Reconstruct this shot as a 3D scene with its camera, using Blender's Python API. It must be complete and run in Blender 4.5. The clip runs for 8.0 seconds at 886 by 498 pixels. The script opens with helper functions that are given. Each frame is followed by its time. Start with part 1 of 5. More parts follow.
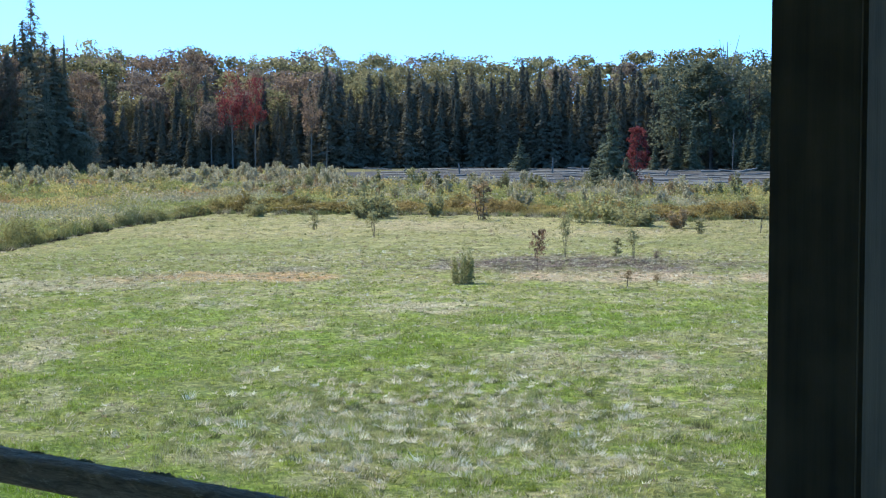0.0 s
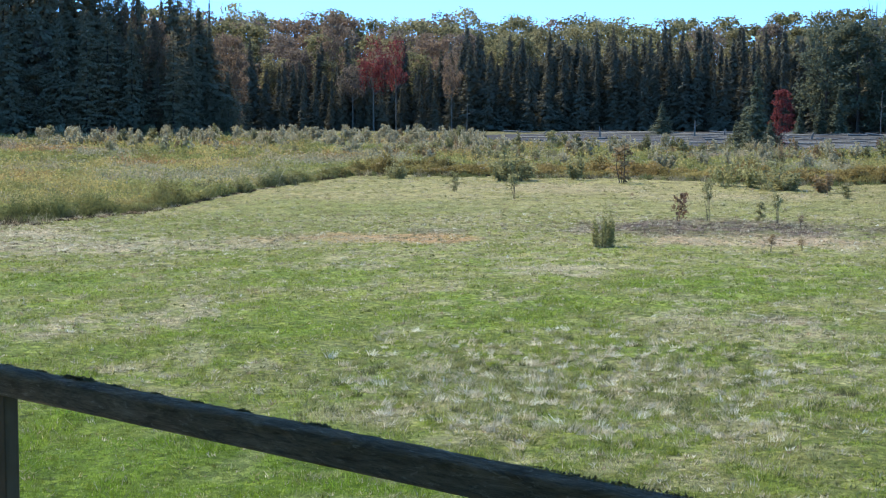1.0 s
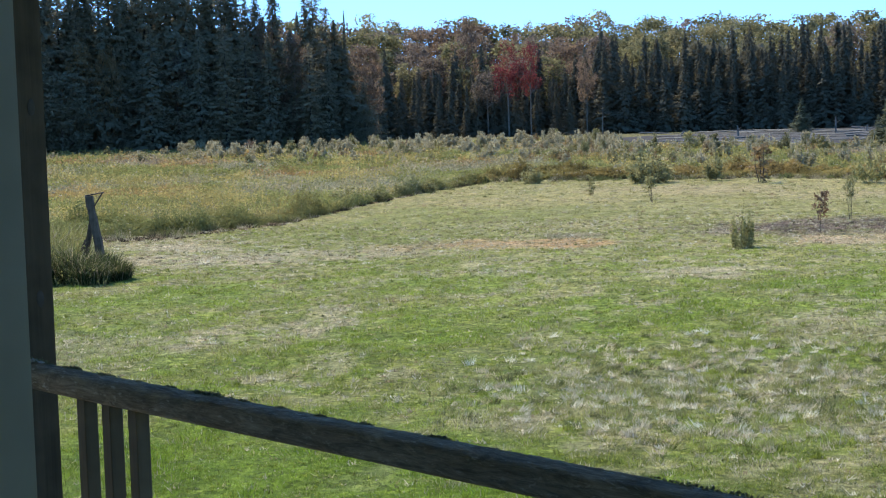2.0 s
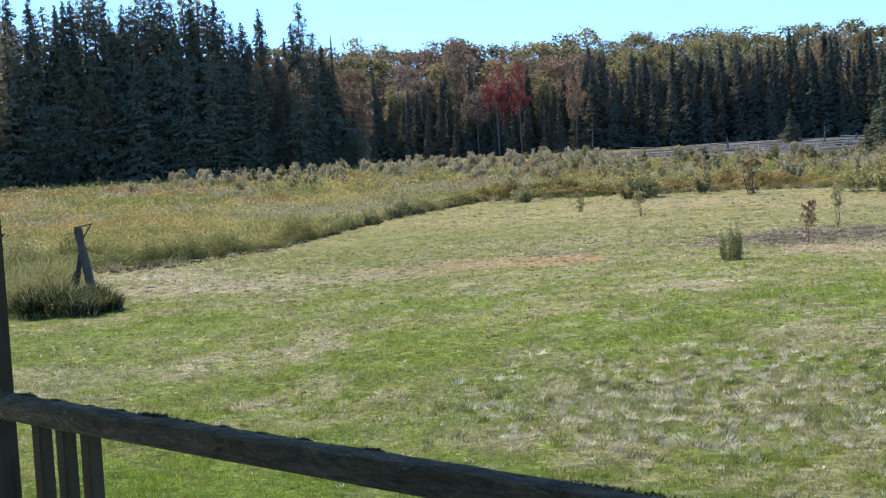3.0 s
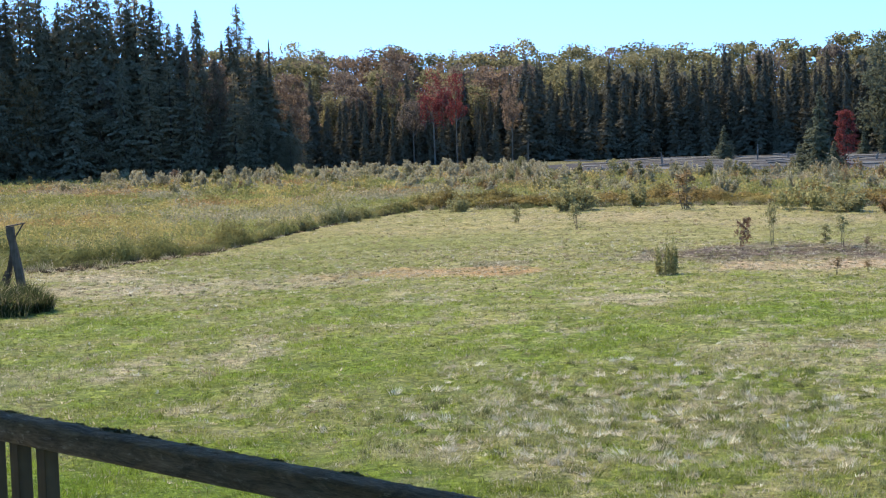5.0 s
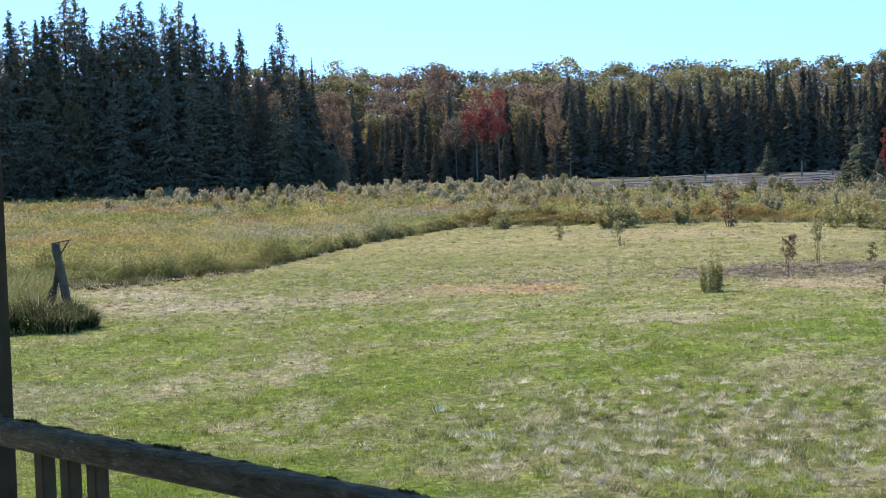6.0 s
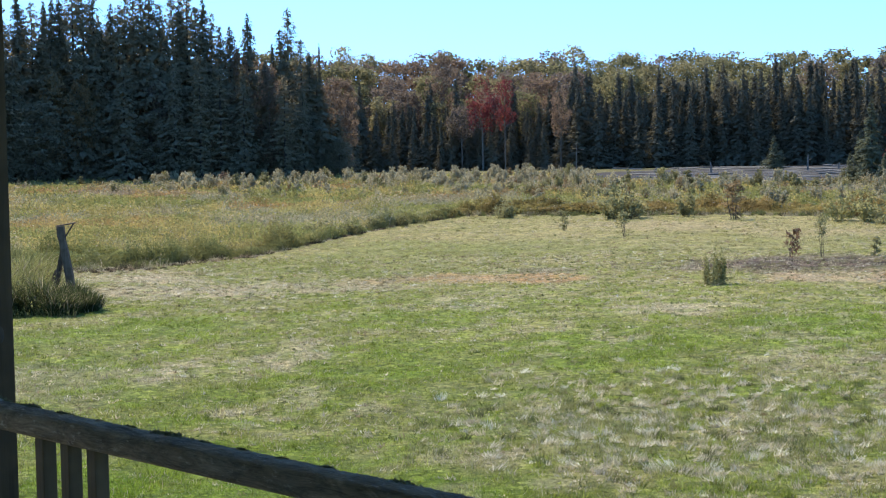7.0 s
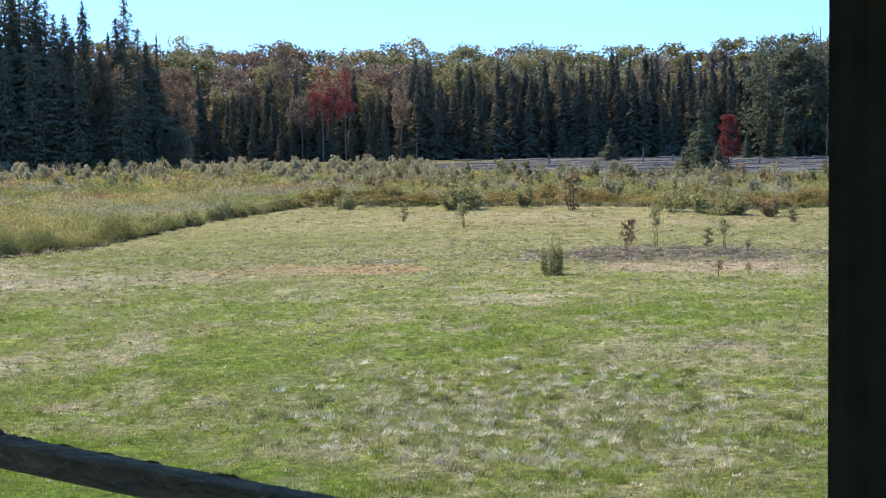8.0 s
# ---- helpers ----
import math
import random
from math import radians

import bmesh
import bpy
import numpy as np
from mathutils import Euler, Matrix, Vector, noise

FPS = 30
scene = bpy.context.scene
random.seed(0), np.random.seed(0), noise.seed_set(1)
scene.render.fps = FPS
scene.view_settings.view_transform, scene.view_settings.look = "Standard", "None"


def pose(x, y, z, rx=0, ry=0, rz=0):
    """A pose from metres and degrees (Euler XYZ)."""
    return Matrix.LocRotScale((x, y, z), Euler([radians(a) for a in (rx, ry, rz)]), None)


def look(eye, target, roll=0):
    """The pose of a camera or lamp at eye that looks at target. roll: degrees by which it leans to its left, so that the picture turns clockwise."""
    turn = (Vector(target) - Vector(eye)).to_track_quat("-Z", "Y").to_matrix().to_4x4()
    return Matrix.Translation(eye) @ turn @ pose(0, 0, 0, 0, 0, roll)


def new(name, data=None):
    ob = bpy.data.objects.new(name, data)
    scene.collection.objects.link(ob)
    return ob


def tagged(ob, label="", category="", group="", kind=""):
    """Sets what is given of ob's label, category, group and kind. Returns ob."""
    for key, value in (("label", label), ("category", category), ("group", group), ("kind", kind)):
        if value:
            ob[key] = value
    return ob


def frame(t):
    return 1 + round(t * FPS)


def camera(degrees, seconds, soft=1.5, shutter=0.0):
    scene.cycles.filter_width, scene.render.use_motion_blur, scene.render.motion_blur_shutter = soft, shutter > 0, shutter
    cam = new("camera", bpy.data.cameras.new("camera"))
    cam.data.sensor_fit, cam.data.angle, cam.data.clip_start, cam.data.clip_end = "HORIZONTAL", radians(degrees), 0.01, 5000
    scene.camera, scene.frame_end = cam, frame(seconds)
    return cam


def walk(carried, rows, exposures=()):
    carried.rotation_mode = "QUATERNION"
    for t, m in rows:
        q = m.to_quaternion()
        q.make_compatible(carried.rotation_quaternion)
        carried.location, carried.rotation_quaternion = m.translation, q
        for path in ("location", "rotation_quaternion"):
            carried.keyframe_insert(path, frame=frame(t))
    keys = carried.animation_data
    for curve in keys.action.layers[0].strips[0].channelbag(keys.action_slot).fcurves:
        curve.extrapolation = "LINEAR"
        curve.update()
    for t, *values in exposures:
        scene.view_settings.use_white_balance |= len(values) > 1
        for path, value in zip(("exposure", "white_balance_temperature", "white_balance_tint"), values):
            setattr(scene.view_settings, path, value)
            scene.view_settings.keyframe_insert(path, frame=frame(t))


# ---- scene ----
cam = camera(31.27, 8.0, soft=1.1)
ROWS = [
    (0.0, -0.0000, -0.0000, 3.0000, 0.000, -3.658, 0.000),
    (0.5, -0.0216, -0.0279, 3.0003, 3.628, -4.188, 0.081),
    (1.0, -0.0287, -0.0007, 2.9869, 5.038, -5.005, 0.113),
    (1.2, -0.0121, -0.0498, 2.9851, 7.756, -5.290, -0.938),
    (1.5, -0.0085, -0.0298, 2.9963, 9.204, -4.764, -0.728),
    (1.7, 0.0018, -0.0229, 3.0032, 9.398, -4.915, -0.942),
    (2.8, 0.0976, 0.0463, 2.9756, 11.561, -3.896, -3.315),
    (3.0, 0.1394, -0.0573, 2.9901, 9.835, -3.981, -3.340),
    (3.5, 0.1040, -0.0137, 2.9865, 7.194, -4.774, -2.475),
    (4.0, 0.0800, -0.0300, 3.0015, 6.444, -4.424, -1.501),
    (4.5, 0.0530, -0.0168, 2.9970, 7.811, -4.884, -1.898),
    (4.7, 0.0417, 0.0142, 3.0027, 7.382, -4.485, -1.845),
    (5.8, 0.0130, 0.0423, 3.0040, 8.030, -3.119, -1.843),
    (6.0, 0.0019, 0.0714, 2.9957, 8.892, -3.121, -1.851),
    (6.5, 0.0194, 0.0278, 3.0059, 9.812, -3.457, -1.603),
    (7.0, 0.0170, 0.0430, 3.0069, 9.063, -3.551, -0.993),
    (7.5, 0.0311, 0.0428, 3.0114, 7.129, -3.884, -0.411),
    (8.0, 0.0477, 0.0247, 3.0122, 3.305, -3.964, -0.793),
]
walk(cam, [(t, pose(x, y, z, 90 + pitch, 0, yaw) @ pose(0, 0, 0, 0, 0, roll)) for t, x, y, z, yaw, pitch, roll in ROWS],
     exposures=((0.0, 1.36, 6100, 8), (0.5, 1.31, 6150, 8), (1.5, 1.21, 6350, 11), (3.0, 1.24, 6750, 14), (4.5, 1.28, 6900, 16), (6.0, 1.26, 6800, 15), (8.0, 1.24, 6750, 14)))

# ---- light: clear sky, sun ahead and to the left, over the trees ----
SUN_AZ, SUN_EL = -38.0, 45.0          # degrees from +y towards +x, and above the horizon
world = bpy.data.worlds.new("sky")
scene.world = world
world.use_nodes = True
wn = world.node_tree
sky = wn.nodes.new("ShaderNodeTexSky")
sky.sky_type = "NISHITA"
sky.sun_disc = False
sky.sun_elevation = radians(SUN_EL)
sky.sun_rotation = radians(SUN_AZ)
sky.air_density, sky.dust_density, sky.ozone_density = 1.0, 0.0, 3.0
wn.nodes["Background"].inputs["Strength"].default_value = 0.165
clear = wn.nodes.new("ShaderNodeHueSaturation")
clear.inputs["Saturation"].default_value = 1.24
wn.links.new(sky.outputs[0], clear.inputs["Color"])
wn.links.new(clear.outputs[0], wn.nodes["Background"].inputs["Color"])
# thin dry air: the sky stays blue down to the trees
heading = wn.nodes.new("ShaderNodeTexCoord")
lifted = wn.nodes.new("ShaderNodeVectorMath")
lifted.operation = "ADD"
lifted.inputs[1].default_value = (0, 0, 0.22)
wn.links.new(heading.outputs["Generated"], lifted.inputs[0])
wn.links.new(lifted.outputs[0], sky.inputs["Vector"])
sun_data = bpy.data.lights.new("sun", "SUN")
sun_data.energy, sun_data.angle, sun_data.color = 3.5, radians(0.53), (1.0, 0.92, 0.77)
sun = new("sun", sun_data)
sun_dir = Vector((math.sin(radians(SUN_AZ)) * math.cos(radians(SUN_EL)), math.cos(radians(SUN_AZ)) * math.cos(radians(SUN_EL)), math.sin(radians(SUN_EL))))
sun.matrix_world = look(sun_dir * 100, (0, 0, 0))


# ---- materials ----
def material(name, rough=0.8, spec=0.3):
    m = bpy.data.materials.new(name)
    m.use_nodes = True
    b = m.node_tree.nodes["Principled BSDF"]
    b.inputs["Roughness"].default_value = rough
    b.inputs["Specular IOR Level"].default_value = spec
    return m, m.node_tree, b


def node(nt, kind, **sockets):
    n = nt.nodes.new(kind)
    for k, v in sockets.items():
        n.inputs[k].default_value = v
    return n


def ramp(nt, fac, stops):
    r = nt.nodes.new("ShaderNodeValToRGB")
    while len(r.color_ramp.elements) < len(stops):
        r.color_ramp.elements.new(0.5)
    for e, (p, c) in zip(r.color_ramp.elements, stops):
        e.position, e.color = p, (*c, 1)
    nt.links.new(fac, r.inputs["Fac"])
    return r.outputs["Color"]


def mixed(nt, a, b, fac, mode="MIX"):
    m = nt.nodes.new("ShaderNodeMix")
    m.data_type, m.blend_type = "RGBA", mode
    for sock, v in ((m.inputs[0], fac), (m.inputs[6], a), (m.inputs[7], b)):
        if isinstance(v, (int, float)):
            sock.default_value = v
        elif isinstance(v, tuple):
            sock.default_value = (*v, 1)
        else:
            nt.links.new(v, sock)
    return m.outputs[2]


def bumped(nt, bsdf, height, strength=0.3, distance=0.01):
    b = node(nt, "ShaderNodeBump", Strength=strength, Distance=distance)
    nt.links.new(height, b.inputs["Height"])
    nt.links.new(b.outputs[0], bsdf.inputs["Normal"])


def wood(name, dark, light, scale=(3, 3, 40), rough=0.85, grain=0.5, along="z"):
    """Weathered wood: long grain, blotches of grime and fine relief."""
    m, nt, b = material(name, rough, 0.25)
    tc = nt.nodes.new("ShaderNodeTexCoord")
    mp = nt.nodes.new("ShaderNodeMapping")
    mp.inputs["Scale"].default_value = scale
    nt.links.new(tc.outputs["Object"], mp.inputs["Vector"])
    n1 = node(nt, "ShaderNodeTexNoise", Scale=1.0, Detail=8.0, Roughness=0.65)
    nt.links.new(mp.outputs[0], n1.inputs["Vector"])
    n2 = node(nt, "ShaderNodeTexNoise", Scale=7.0, Detail=4.0)
    nt.links.new(tc.outputs["Object"], n2.inputs["Vector"])
    c1 = ramp(nt, n1.outputs["Fac"], ((0.3, dark), (0.62, light)))
    c2 = ramp(nt, n2.outputs["Fac"], ((0.35, tuple(v * 0.45 for v in dark)), (0.6, light)))
    nt.links.new(mixed(nt, c1, c2, 0.4), b.inputs["Base Color"])
    bumped(nt, b, n1.outputs["Fac"], grain, 0.004)
    return m


def foliage(name, dark, light, glow=0.35, attribute="", sheen=0.0):
    """Leaves and needles: colour varies by tree and by leaf; part of the light passes through."""
    m = bpy.data.materials.new(name)
    m.use_nodes = True
    nt = m.node_tree
    nt.nodes.remove(nt.nodes["Principled BSDF"])
    geo = nt.nodes.new("ShaderNodeNewGeometry")
    info = nt.nodes.new("ShaderNodeObjectInfo")
    if attribute:
        at = nt.nodes.new("ShaderNodeAttribute")
        at.attribute_name = attribute
        col = at.outputs["Color"]
    else:
        by_leaf = ramp(nt, geo.outputs["Random Per Island"], ((0.0, dark), (1.0, light)))
        by_tree = ramp(nt, info.outputs["Random"], ((0.0, tuple(v * 0.7 for v in dark)), (1.0, light)))
        col = mixed(nt, by_leaf, by_tree, 0.35)
    d = nt.nodes.new("ShaderNodeBsdfDiffuse")
    tr = nt.nodes.new("ShaderNodeBsdfTranslucent")
    gl = node(nt, "ShaderNodeBsdfGlossy", Roughness=0.45)
    gl.inputs["Color"].default_value = (0.9, 0.95, 0.9, 1)
    nt.links.new(col, d.inputs["Color"])
    nt.links.new(col, tr.inputs["Color"])
    mix = node(nt, "ShaderNodeMixShader", Fac=glow)
    nt.links.new(d.outputs[0], mix.inputs[1])
    nt.links.new(tr.outputs[0], mix.inputs[2])
    mix2 = node(nt, "ShaderNodeMixShader", Fac=sheen)
    nt.links.new(mix.outputs[0], mix2.inputs[1])
    nt.links.new(gl.outputs[0], mix2.inputs[2])
    nt.links.new(mix2.outputs[0], nt.nodes["Material Output"].inputs["Surface"])
    return m


def plain(name, a, b2, scale=6.0, rough=0.8, spec=0.3, bump=0.15):
    m, nt, b = material(name, rough, spec)
    tc = nt.nodes.new("ShaderNodeTexCoord")
    n1 = node(nt, "ShaderNodeTexNoise", Scale=scale, Detail=6.0, Roughness=0.6)
    n2 = node(nt, "ShaderNodeTexNoise", Scale=scale * 9, Detail=3.0)
    nt.links.new(tc.outputs["Object"], n1.inputs["Vector"])
    nt.links.new(tc.outputs["Object"], n2.inputs["Vector"])
    c = ramp(nt, n1.outputs["Fac"], ((0.32, a), (0.68, b2)))
    c2 = mixed(nt, c, ramp(nt, n2.outputs["Fac"], ((0.3, tuple(v * 0.8 for v in a)), (0.7, b2))), 0.35)
    nt.links.new(c2, b.inputs["Base Color"])
    bumped(nt, b, n2.outputs["Fac"], bump, 0.003)
    return m



def rail_wood():
    """Grey weathered timber: long grain with cracks, pale worn flecks and darker grime blotches."""
    m, nt, b = material("weathered rail wood", 0.97, 0.04)
    tc = nt.nodes.new("ShaderNodeTexCoord")

    def grain(scale, detail, rough, distort=0.0):
        mp = nt.nodes.new("ShaderNodeMapping")
        mp.inputs["Scale"].default_value = scale
        nt.links.new(tc.outputs["Object"], mp.inputs["Vector"])
        n = node(nt, "ShaderNodeTexNoise", Scale=1.0, Detail=detail, Roughness=rough, Distortion=distort)
        nt.links.new(mp.outputs[0], n.inputs["Vector"])
        return n.outputs["Fac"]

    fine, blot, fleck = grain((12, 130, 130), 9.0, 0.72, 0.8), grain((9, 30, 34), 6.0, 0.75, 1.0), grain((30, 110, 110), 4.0, 0.7, 0.8)
    c = ramp(nt, fine, ((0.3, (0.21, 0.158, 0.108)), (0.52, (0.35, 0.272, 0.195)), (0.72, (0.48, 0.39, 0.29))))
    k = ramp(nt, blot, ((0.34, (0.38, 0.38, 0.39)), (0.47, (0.66, 0.66, 0.65)), (0.58, (0.92, 0.91, 0.89)), (0.7, (1.35, 1.33, 1.3))))
    c = mixed(nt, c, k, 0.95, "MULTIPLY")
    pale = ramp(nt, fleck, ((0.58, (0, 0, 0)), (0.70, (0.8, 0.8, 0.8))))
    c = mixed(nt, c, (0.62, 0.54, 0.43), mixed(nt, pale, k, 0.6, "MULTIPLY"))
    nt.links.new(c, b.inputs["Base Color"])
    bumped(nt, b, fine, 0.9, 0.008)
    return m


M_RAIL = rail_wood()
M_POST = wood("brown stained post wood", (0.052, 0.038, 0.024), (0.125, 0.092, 0.058), (35, 35, 1.2))
M_BALUSTER = wood("worn brown baluster wood", (0.082, 0.057, 0.032), (0.19, 0.136, 0.08), (35, 35, 1.2))
# deck, siding and soffit are unseen; made pale to bounce light onto the rail
M_DECK = wood("deck boards", (0.28, 0.25, 0.21), (0.5, 0.46, 0.4), (2, 30, 30))
M_JAMB = plain("grey-green painted trim", (0.33, 0.295, 0.205), (0.39, 0.35, 0.25), 4.0, 0.5, 0.3, 0.05)
M_SIDING = plain("grey-green painted siding", (0.32, 0.35, 0.31), (0.38, 0.41, 0.36), 3.0, 0.6, 0.3, 0.1)
M_PLASTER = plain("plain interior wall", (0.42, 0.40, 0.36), (0.5, 0.47, 0.42), 3.0)
M_SOFFIT = wood("porch ceiling boards", (0.45, 0.43, 0.38), (0.6, 0.58, 0.52), (2, 30, 30))
M_MOSS = plain("dry moss", (0.11, 0.115, 0.07), (0.24, 0.235, 0.145), 60.0, 0.95, 0.1)
M_LICHEN = plain("pale lichen", (0.5, 0.52, 0.5), (0.7, 0.72, 0.7), 80.0, 0.9, 0.1)
M_BARK = plain("grey-brown bark", (0.05, 0.042, 0.035), (0.14, 0.12, 0.10), 3.0, 0.95, 0.1, 0.6)
M_PALEBARK = plain("pale bark", (0.12, 0.11, 0.09), (0.24, 0.22, 0.185), 3.0, 0.95, 0.1, 0.4)
M_DEAD = plain("bleached dead wood", (0.13, 0.115, 0.095), (0.3, 0.27, 0.23), 2.0, 0.9, 0.1, 0.4)
M_FRAME = wood("old swing frame wood", (0.07, 0.052, 0.034), (0.15, 0.112, 0.076), (30, 30, 2))
M_STEEL = plain("rusty bracket iron", (0.03, 0.025, 0.022), (0.07, 0.055, 0.045), 20.0, 0.7)
# spruce and larch needles are lightened to stand in for haze
M_SPRUCE = foliage("spruce needles", (0.178, 0.163, 0.106), (0.226, 0.205, 0.135), 0.3)
# darker copy of the spruce needles: the far row's backlit shade put into colour
M_SHADEDSPRUCE = foliage("black spruce needles", (0.135, 0.125, 0.088), (0.176, 0.162, 0.112), 0.22)
M_LARCH = foliage("larch needles", (0.23, 0.202, 0.13), (0.32, 0.28, 0.18), 0.48)
M_PINE = foliage("pine needles", (0.11, 0.122, 0.08), (0.185, 0.198, 0.125), 0.36)
M_OLIVE = foliage("olive green leaves", (0.155, 0.15, 0.08), (0.295, 0.275, 0.14), 0.56)
M_GOLD = foliage("yellowing leaves", (0.20, 0.182, 0.095), (0.355, 0.318, 0.17), 0.56)
M_RUST = foliage("rust orange leaves", (0.155, 0.115, 0.084), (0.30, 0.215, 0.145), 0.52)
M_BROWNLEAF = foliage("purplish brown leaves", (0.145, 0.12, 0.095), (0.27, 0.215, 0.165), 0.52)
M_RED = foliage("red maple leaves", (0.14, 0.047, 0.047), (0.29, 0.08, 0.072), 0.5)
M_SHRUB = foliage("green shrub leaves", (0.19, 0.183, 0.082), (0.37, 0.345, 0.165), 0.54)
M_PALELEAF = foliage("pale grey-green shrub leaves", (0.27, 0.24, 0.135), (0.52, 0.465, 0.30), 0.5, sheen=0.01)
M_TANLEAF = foliage("tan drying leaves", (0.2, 0.14, 0.075), (0.38, 0.28, 0.15), 0.48)
M_DARKLEAF = foliage("dark red-brown leaves", (0.16, 0.105, 0.07), (0.38, 0.25, 0.155), 0.5)
M_GRASS = foliage("grass blades", (0.1, 0.13, 0.03), (0.2, 0.2, 0.06), 0.48, attribute="tint", sheen=0.0)


def ground_material():
    """Turf seen between the blades: small tufts, dead thatch and dark gaps, each a few centimetres wide."""
    m, nt, b = material("meadow soil and turf", 0.95, 0.1)
    at = nt.nodes.new("ShaderNodeAttribute")
    at.attribute_name = "tint"
    tc = nt.nodes.new("ShaderNodeTexCoord")
    n1 = node(nt, "ShaderNodeTexNoise", Scale=2.2, Detail=8.0, Roughness=0.7)
    n2 = node(nt, "ShaderNodeTexNoise", Scale=34.0, Detail=6.0, Roughness=0.75)
    for n in (n1, n2):
        nt.links.new(tc.outputs["Object"], n.inputs["Vector"])
    warp = nt.nodes.new("ShaderNodeMixRGB")
    warp.inputs["Fac"].default_value = 0.06
    nt.links.new(tc.outputs["Object"], warp.inputs["Color1"])
    nt.links.new(n2.outputs["Color"], warp.inputs["Color2"])
    tones = []
    for size in (17.0, 7.0):
        cells = node(nt, "ShaderNodeTexVoronoi", Scale=size)
        nt.links.new(warp.outputs[0], cells.inputs["Vector"])
        one = nt.nodes.new("ShaderNodeSeparateColor")
        nt.links.new(cells.outputs["Color"], one.inputs[0])
        tones.append(one.outputs[0])
    k = ramp(nt, tones[0], ((0.0, (0.42, 0.43, 0.4)), (0.4, (0.85, 0.87, 0.8)), (0.8, (1.25, 1.22, 1.15)), (1.0, (1.6, 1.5, 1.5))))
    c = mixed(nt, at.outputs["Color"], k, 0.85, "MULTIPLY")
    k1 = ramp(nt, tones[1], ((0.0, (0.72, 0.76, 0.68)), (0.75, (1.08, 1.08, 1.04)), (1.0, (1.35, 1.26, 1.2))))
    c = mixed(nt, c, k1, 0.7, "MULTIPLY")
    k2 = ramp(nt, n2.outputs["Fac"], ((0.32, (0.45, 0.45, 0.42)), (0.68, (1.4, 1.4, 1.36))))
    c = mixed(nt, c, k2, 0.7, "MULTIPLY")
    k3 = ramp(nt, n1.outputs["Fac"], ((0.3, (0.8, 0.84, 0.76)), (0.7, (1.12, 1.1, 1.08))))
    nt.links.new(mixed(nt, c, k3, 0.6, "MULTIPLY"), b.inputs["Base Color"])
    bumped(nt, b, n2.outputs["Fac"], 0.8, 0.05)
    return m


M_GROUND = ground_material()
M_MUD = plain("grey drying mud and shallow water", (0.036, 0.033, 0.029), (0.066, 0.062, 0.056), 0.35, 0.9, 0.06, 0.4)


# ---- building helpers ----
def part(name, mesh_or_bm, mat, parent=None, label=""):
    """Links a bmesh or a mesh as one object, under parent if there is one."""
    if isinstance(mesh_or_bm, bmesh.types.BMesh):
        me = bpy.data.meshes.new(name)
        mesh_or_bm.normal_update()
        mesh_or_bm.to_mesh(me)
        mesh_or_bm.free()
    else:
        me = mesh_or_bm
    if mat:
        me.materials.append(mat)
    ob = new(name, me)
    if parent:
        ob.parent = parent
    if label:
        tagged(ob, label)
    return ob


def thing(name, m, label, category, group="", kind=""):
    ob = new(name)
    ob.matrix_basis = m
    ob.empty_display_size = 0.2
    return tagged(ob, label, category, group, kind)


def box(sx, sy, sz, at=(0, 0, 0), bevel=0.0, segs=1, bm=None, turn=None):
    """A box with bevelled edges, centred at at."""
    own = bmesh.new()
    bmesh.ops.create_cube(own, size=1)
    bmesh.ops.scale(own, vec=(sx, sy, sz), verts=own.verts)
    if bevel:
        bmesh.ops.bevel(own, geom=own.edges[:], offset=bevel, segments=segs, affect="EDGES")
    if turn:
        bmesh.ops.transform(own, matrix=turn, verts=own.verts)
    bmesh.ops.translate(own, vec=at, verts=own.verts)
    if bm is None:
        return own
    me = bpy.data.meshes.new("tmp")
    own.to_mesh(me)
    own.free()
    bm.from_mesh(me)
    bpy.data.meshes.remove(me)
    return bm


def tube(points, radii, sides=7, bm=None):
    """A tapered tube through points."""
    bm = bm or bmesh.new()
    rings = []
    for i, p in enumerate(points):
        p = Vector(p)
        a = Vector(points[max(i - 1, 0)])
        b = Vector(points[min(i + 1, len(points) - 1)])
        d = (b - a).normalized()
        s = d.cross(Vector((0.3, 0.9, 0.1)))
        if s.length < 0.1:
            s = d.cross(Vector((1, 0, 0)))
        s.normalize()
        q = d.cross(s)
        rings.append([bm.verts.new(p + (s * math.cos(k * math.tau / sides) + q * math.sin(k * math.tau / sides)) * radii[i]) for k in range(sides)])
    for r0, r1 in zip(rings, rings[1:]):
        for k in range(sides):
            bm.faces.new((r0[k], r0[(k + 1) % sides], r1[(k + 1) % sides], r1[k]))
    bm.faces.new(rings[-1])
    bm.faces.new(rings[0][::-1])
    return bm


def tri_mesh(name, verts, tints=None):
    """A mesh of loose triangles from an (n, 3, 3) array; tints: one colour a triangle."""
    n = len(verts)
    me = bpy.data.meshes.new(name)
    me.vertices.add(n * 3)
    me.vertices.foreach_set("co", np.ascontiguousarray(verts, dtype=np.float32).ravel())
    me.loops.add(n * 3)
    me.loops.foreach_set("vertex_index", np.arange(n * 3, dtype=np.int32))
    me.polygons.add(n)
    me.polygons.foreach_set("loop_start", np.arange(0, n * 3, 3, dtype=np.int32))
    if tints is not None:
        at = me.attributes.new("tint", "FLOAT_COLOR", "POINT")
        c = np.ones((n, 3, 4), dtype=np.float32)
        c[:, :, :3] = tints[:, None, :]
        at.data.foreach_set("color", c.ravel())
    me.update(calc_edges=True)
    return me


# ---- smooth noise over the plan ----
_lattice = np.random.RandomState(5).rand(256, 256)


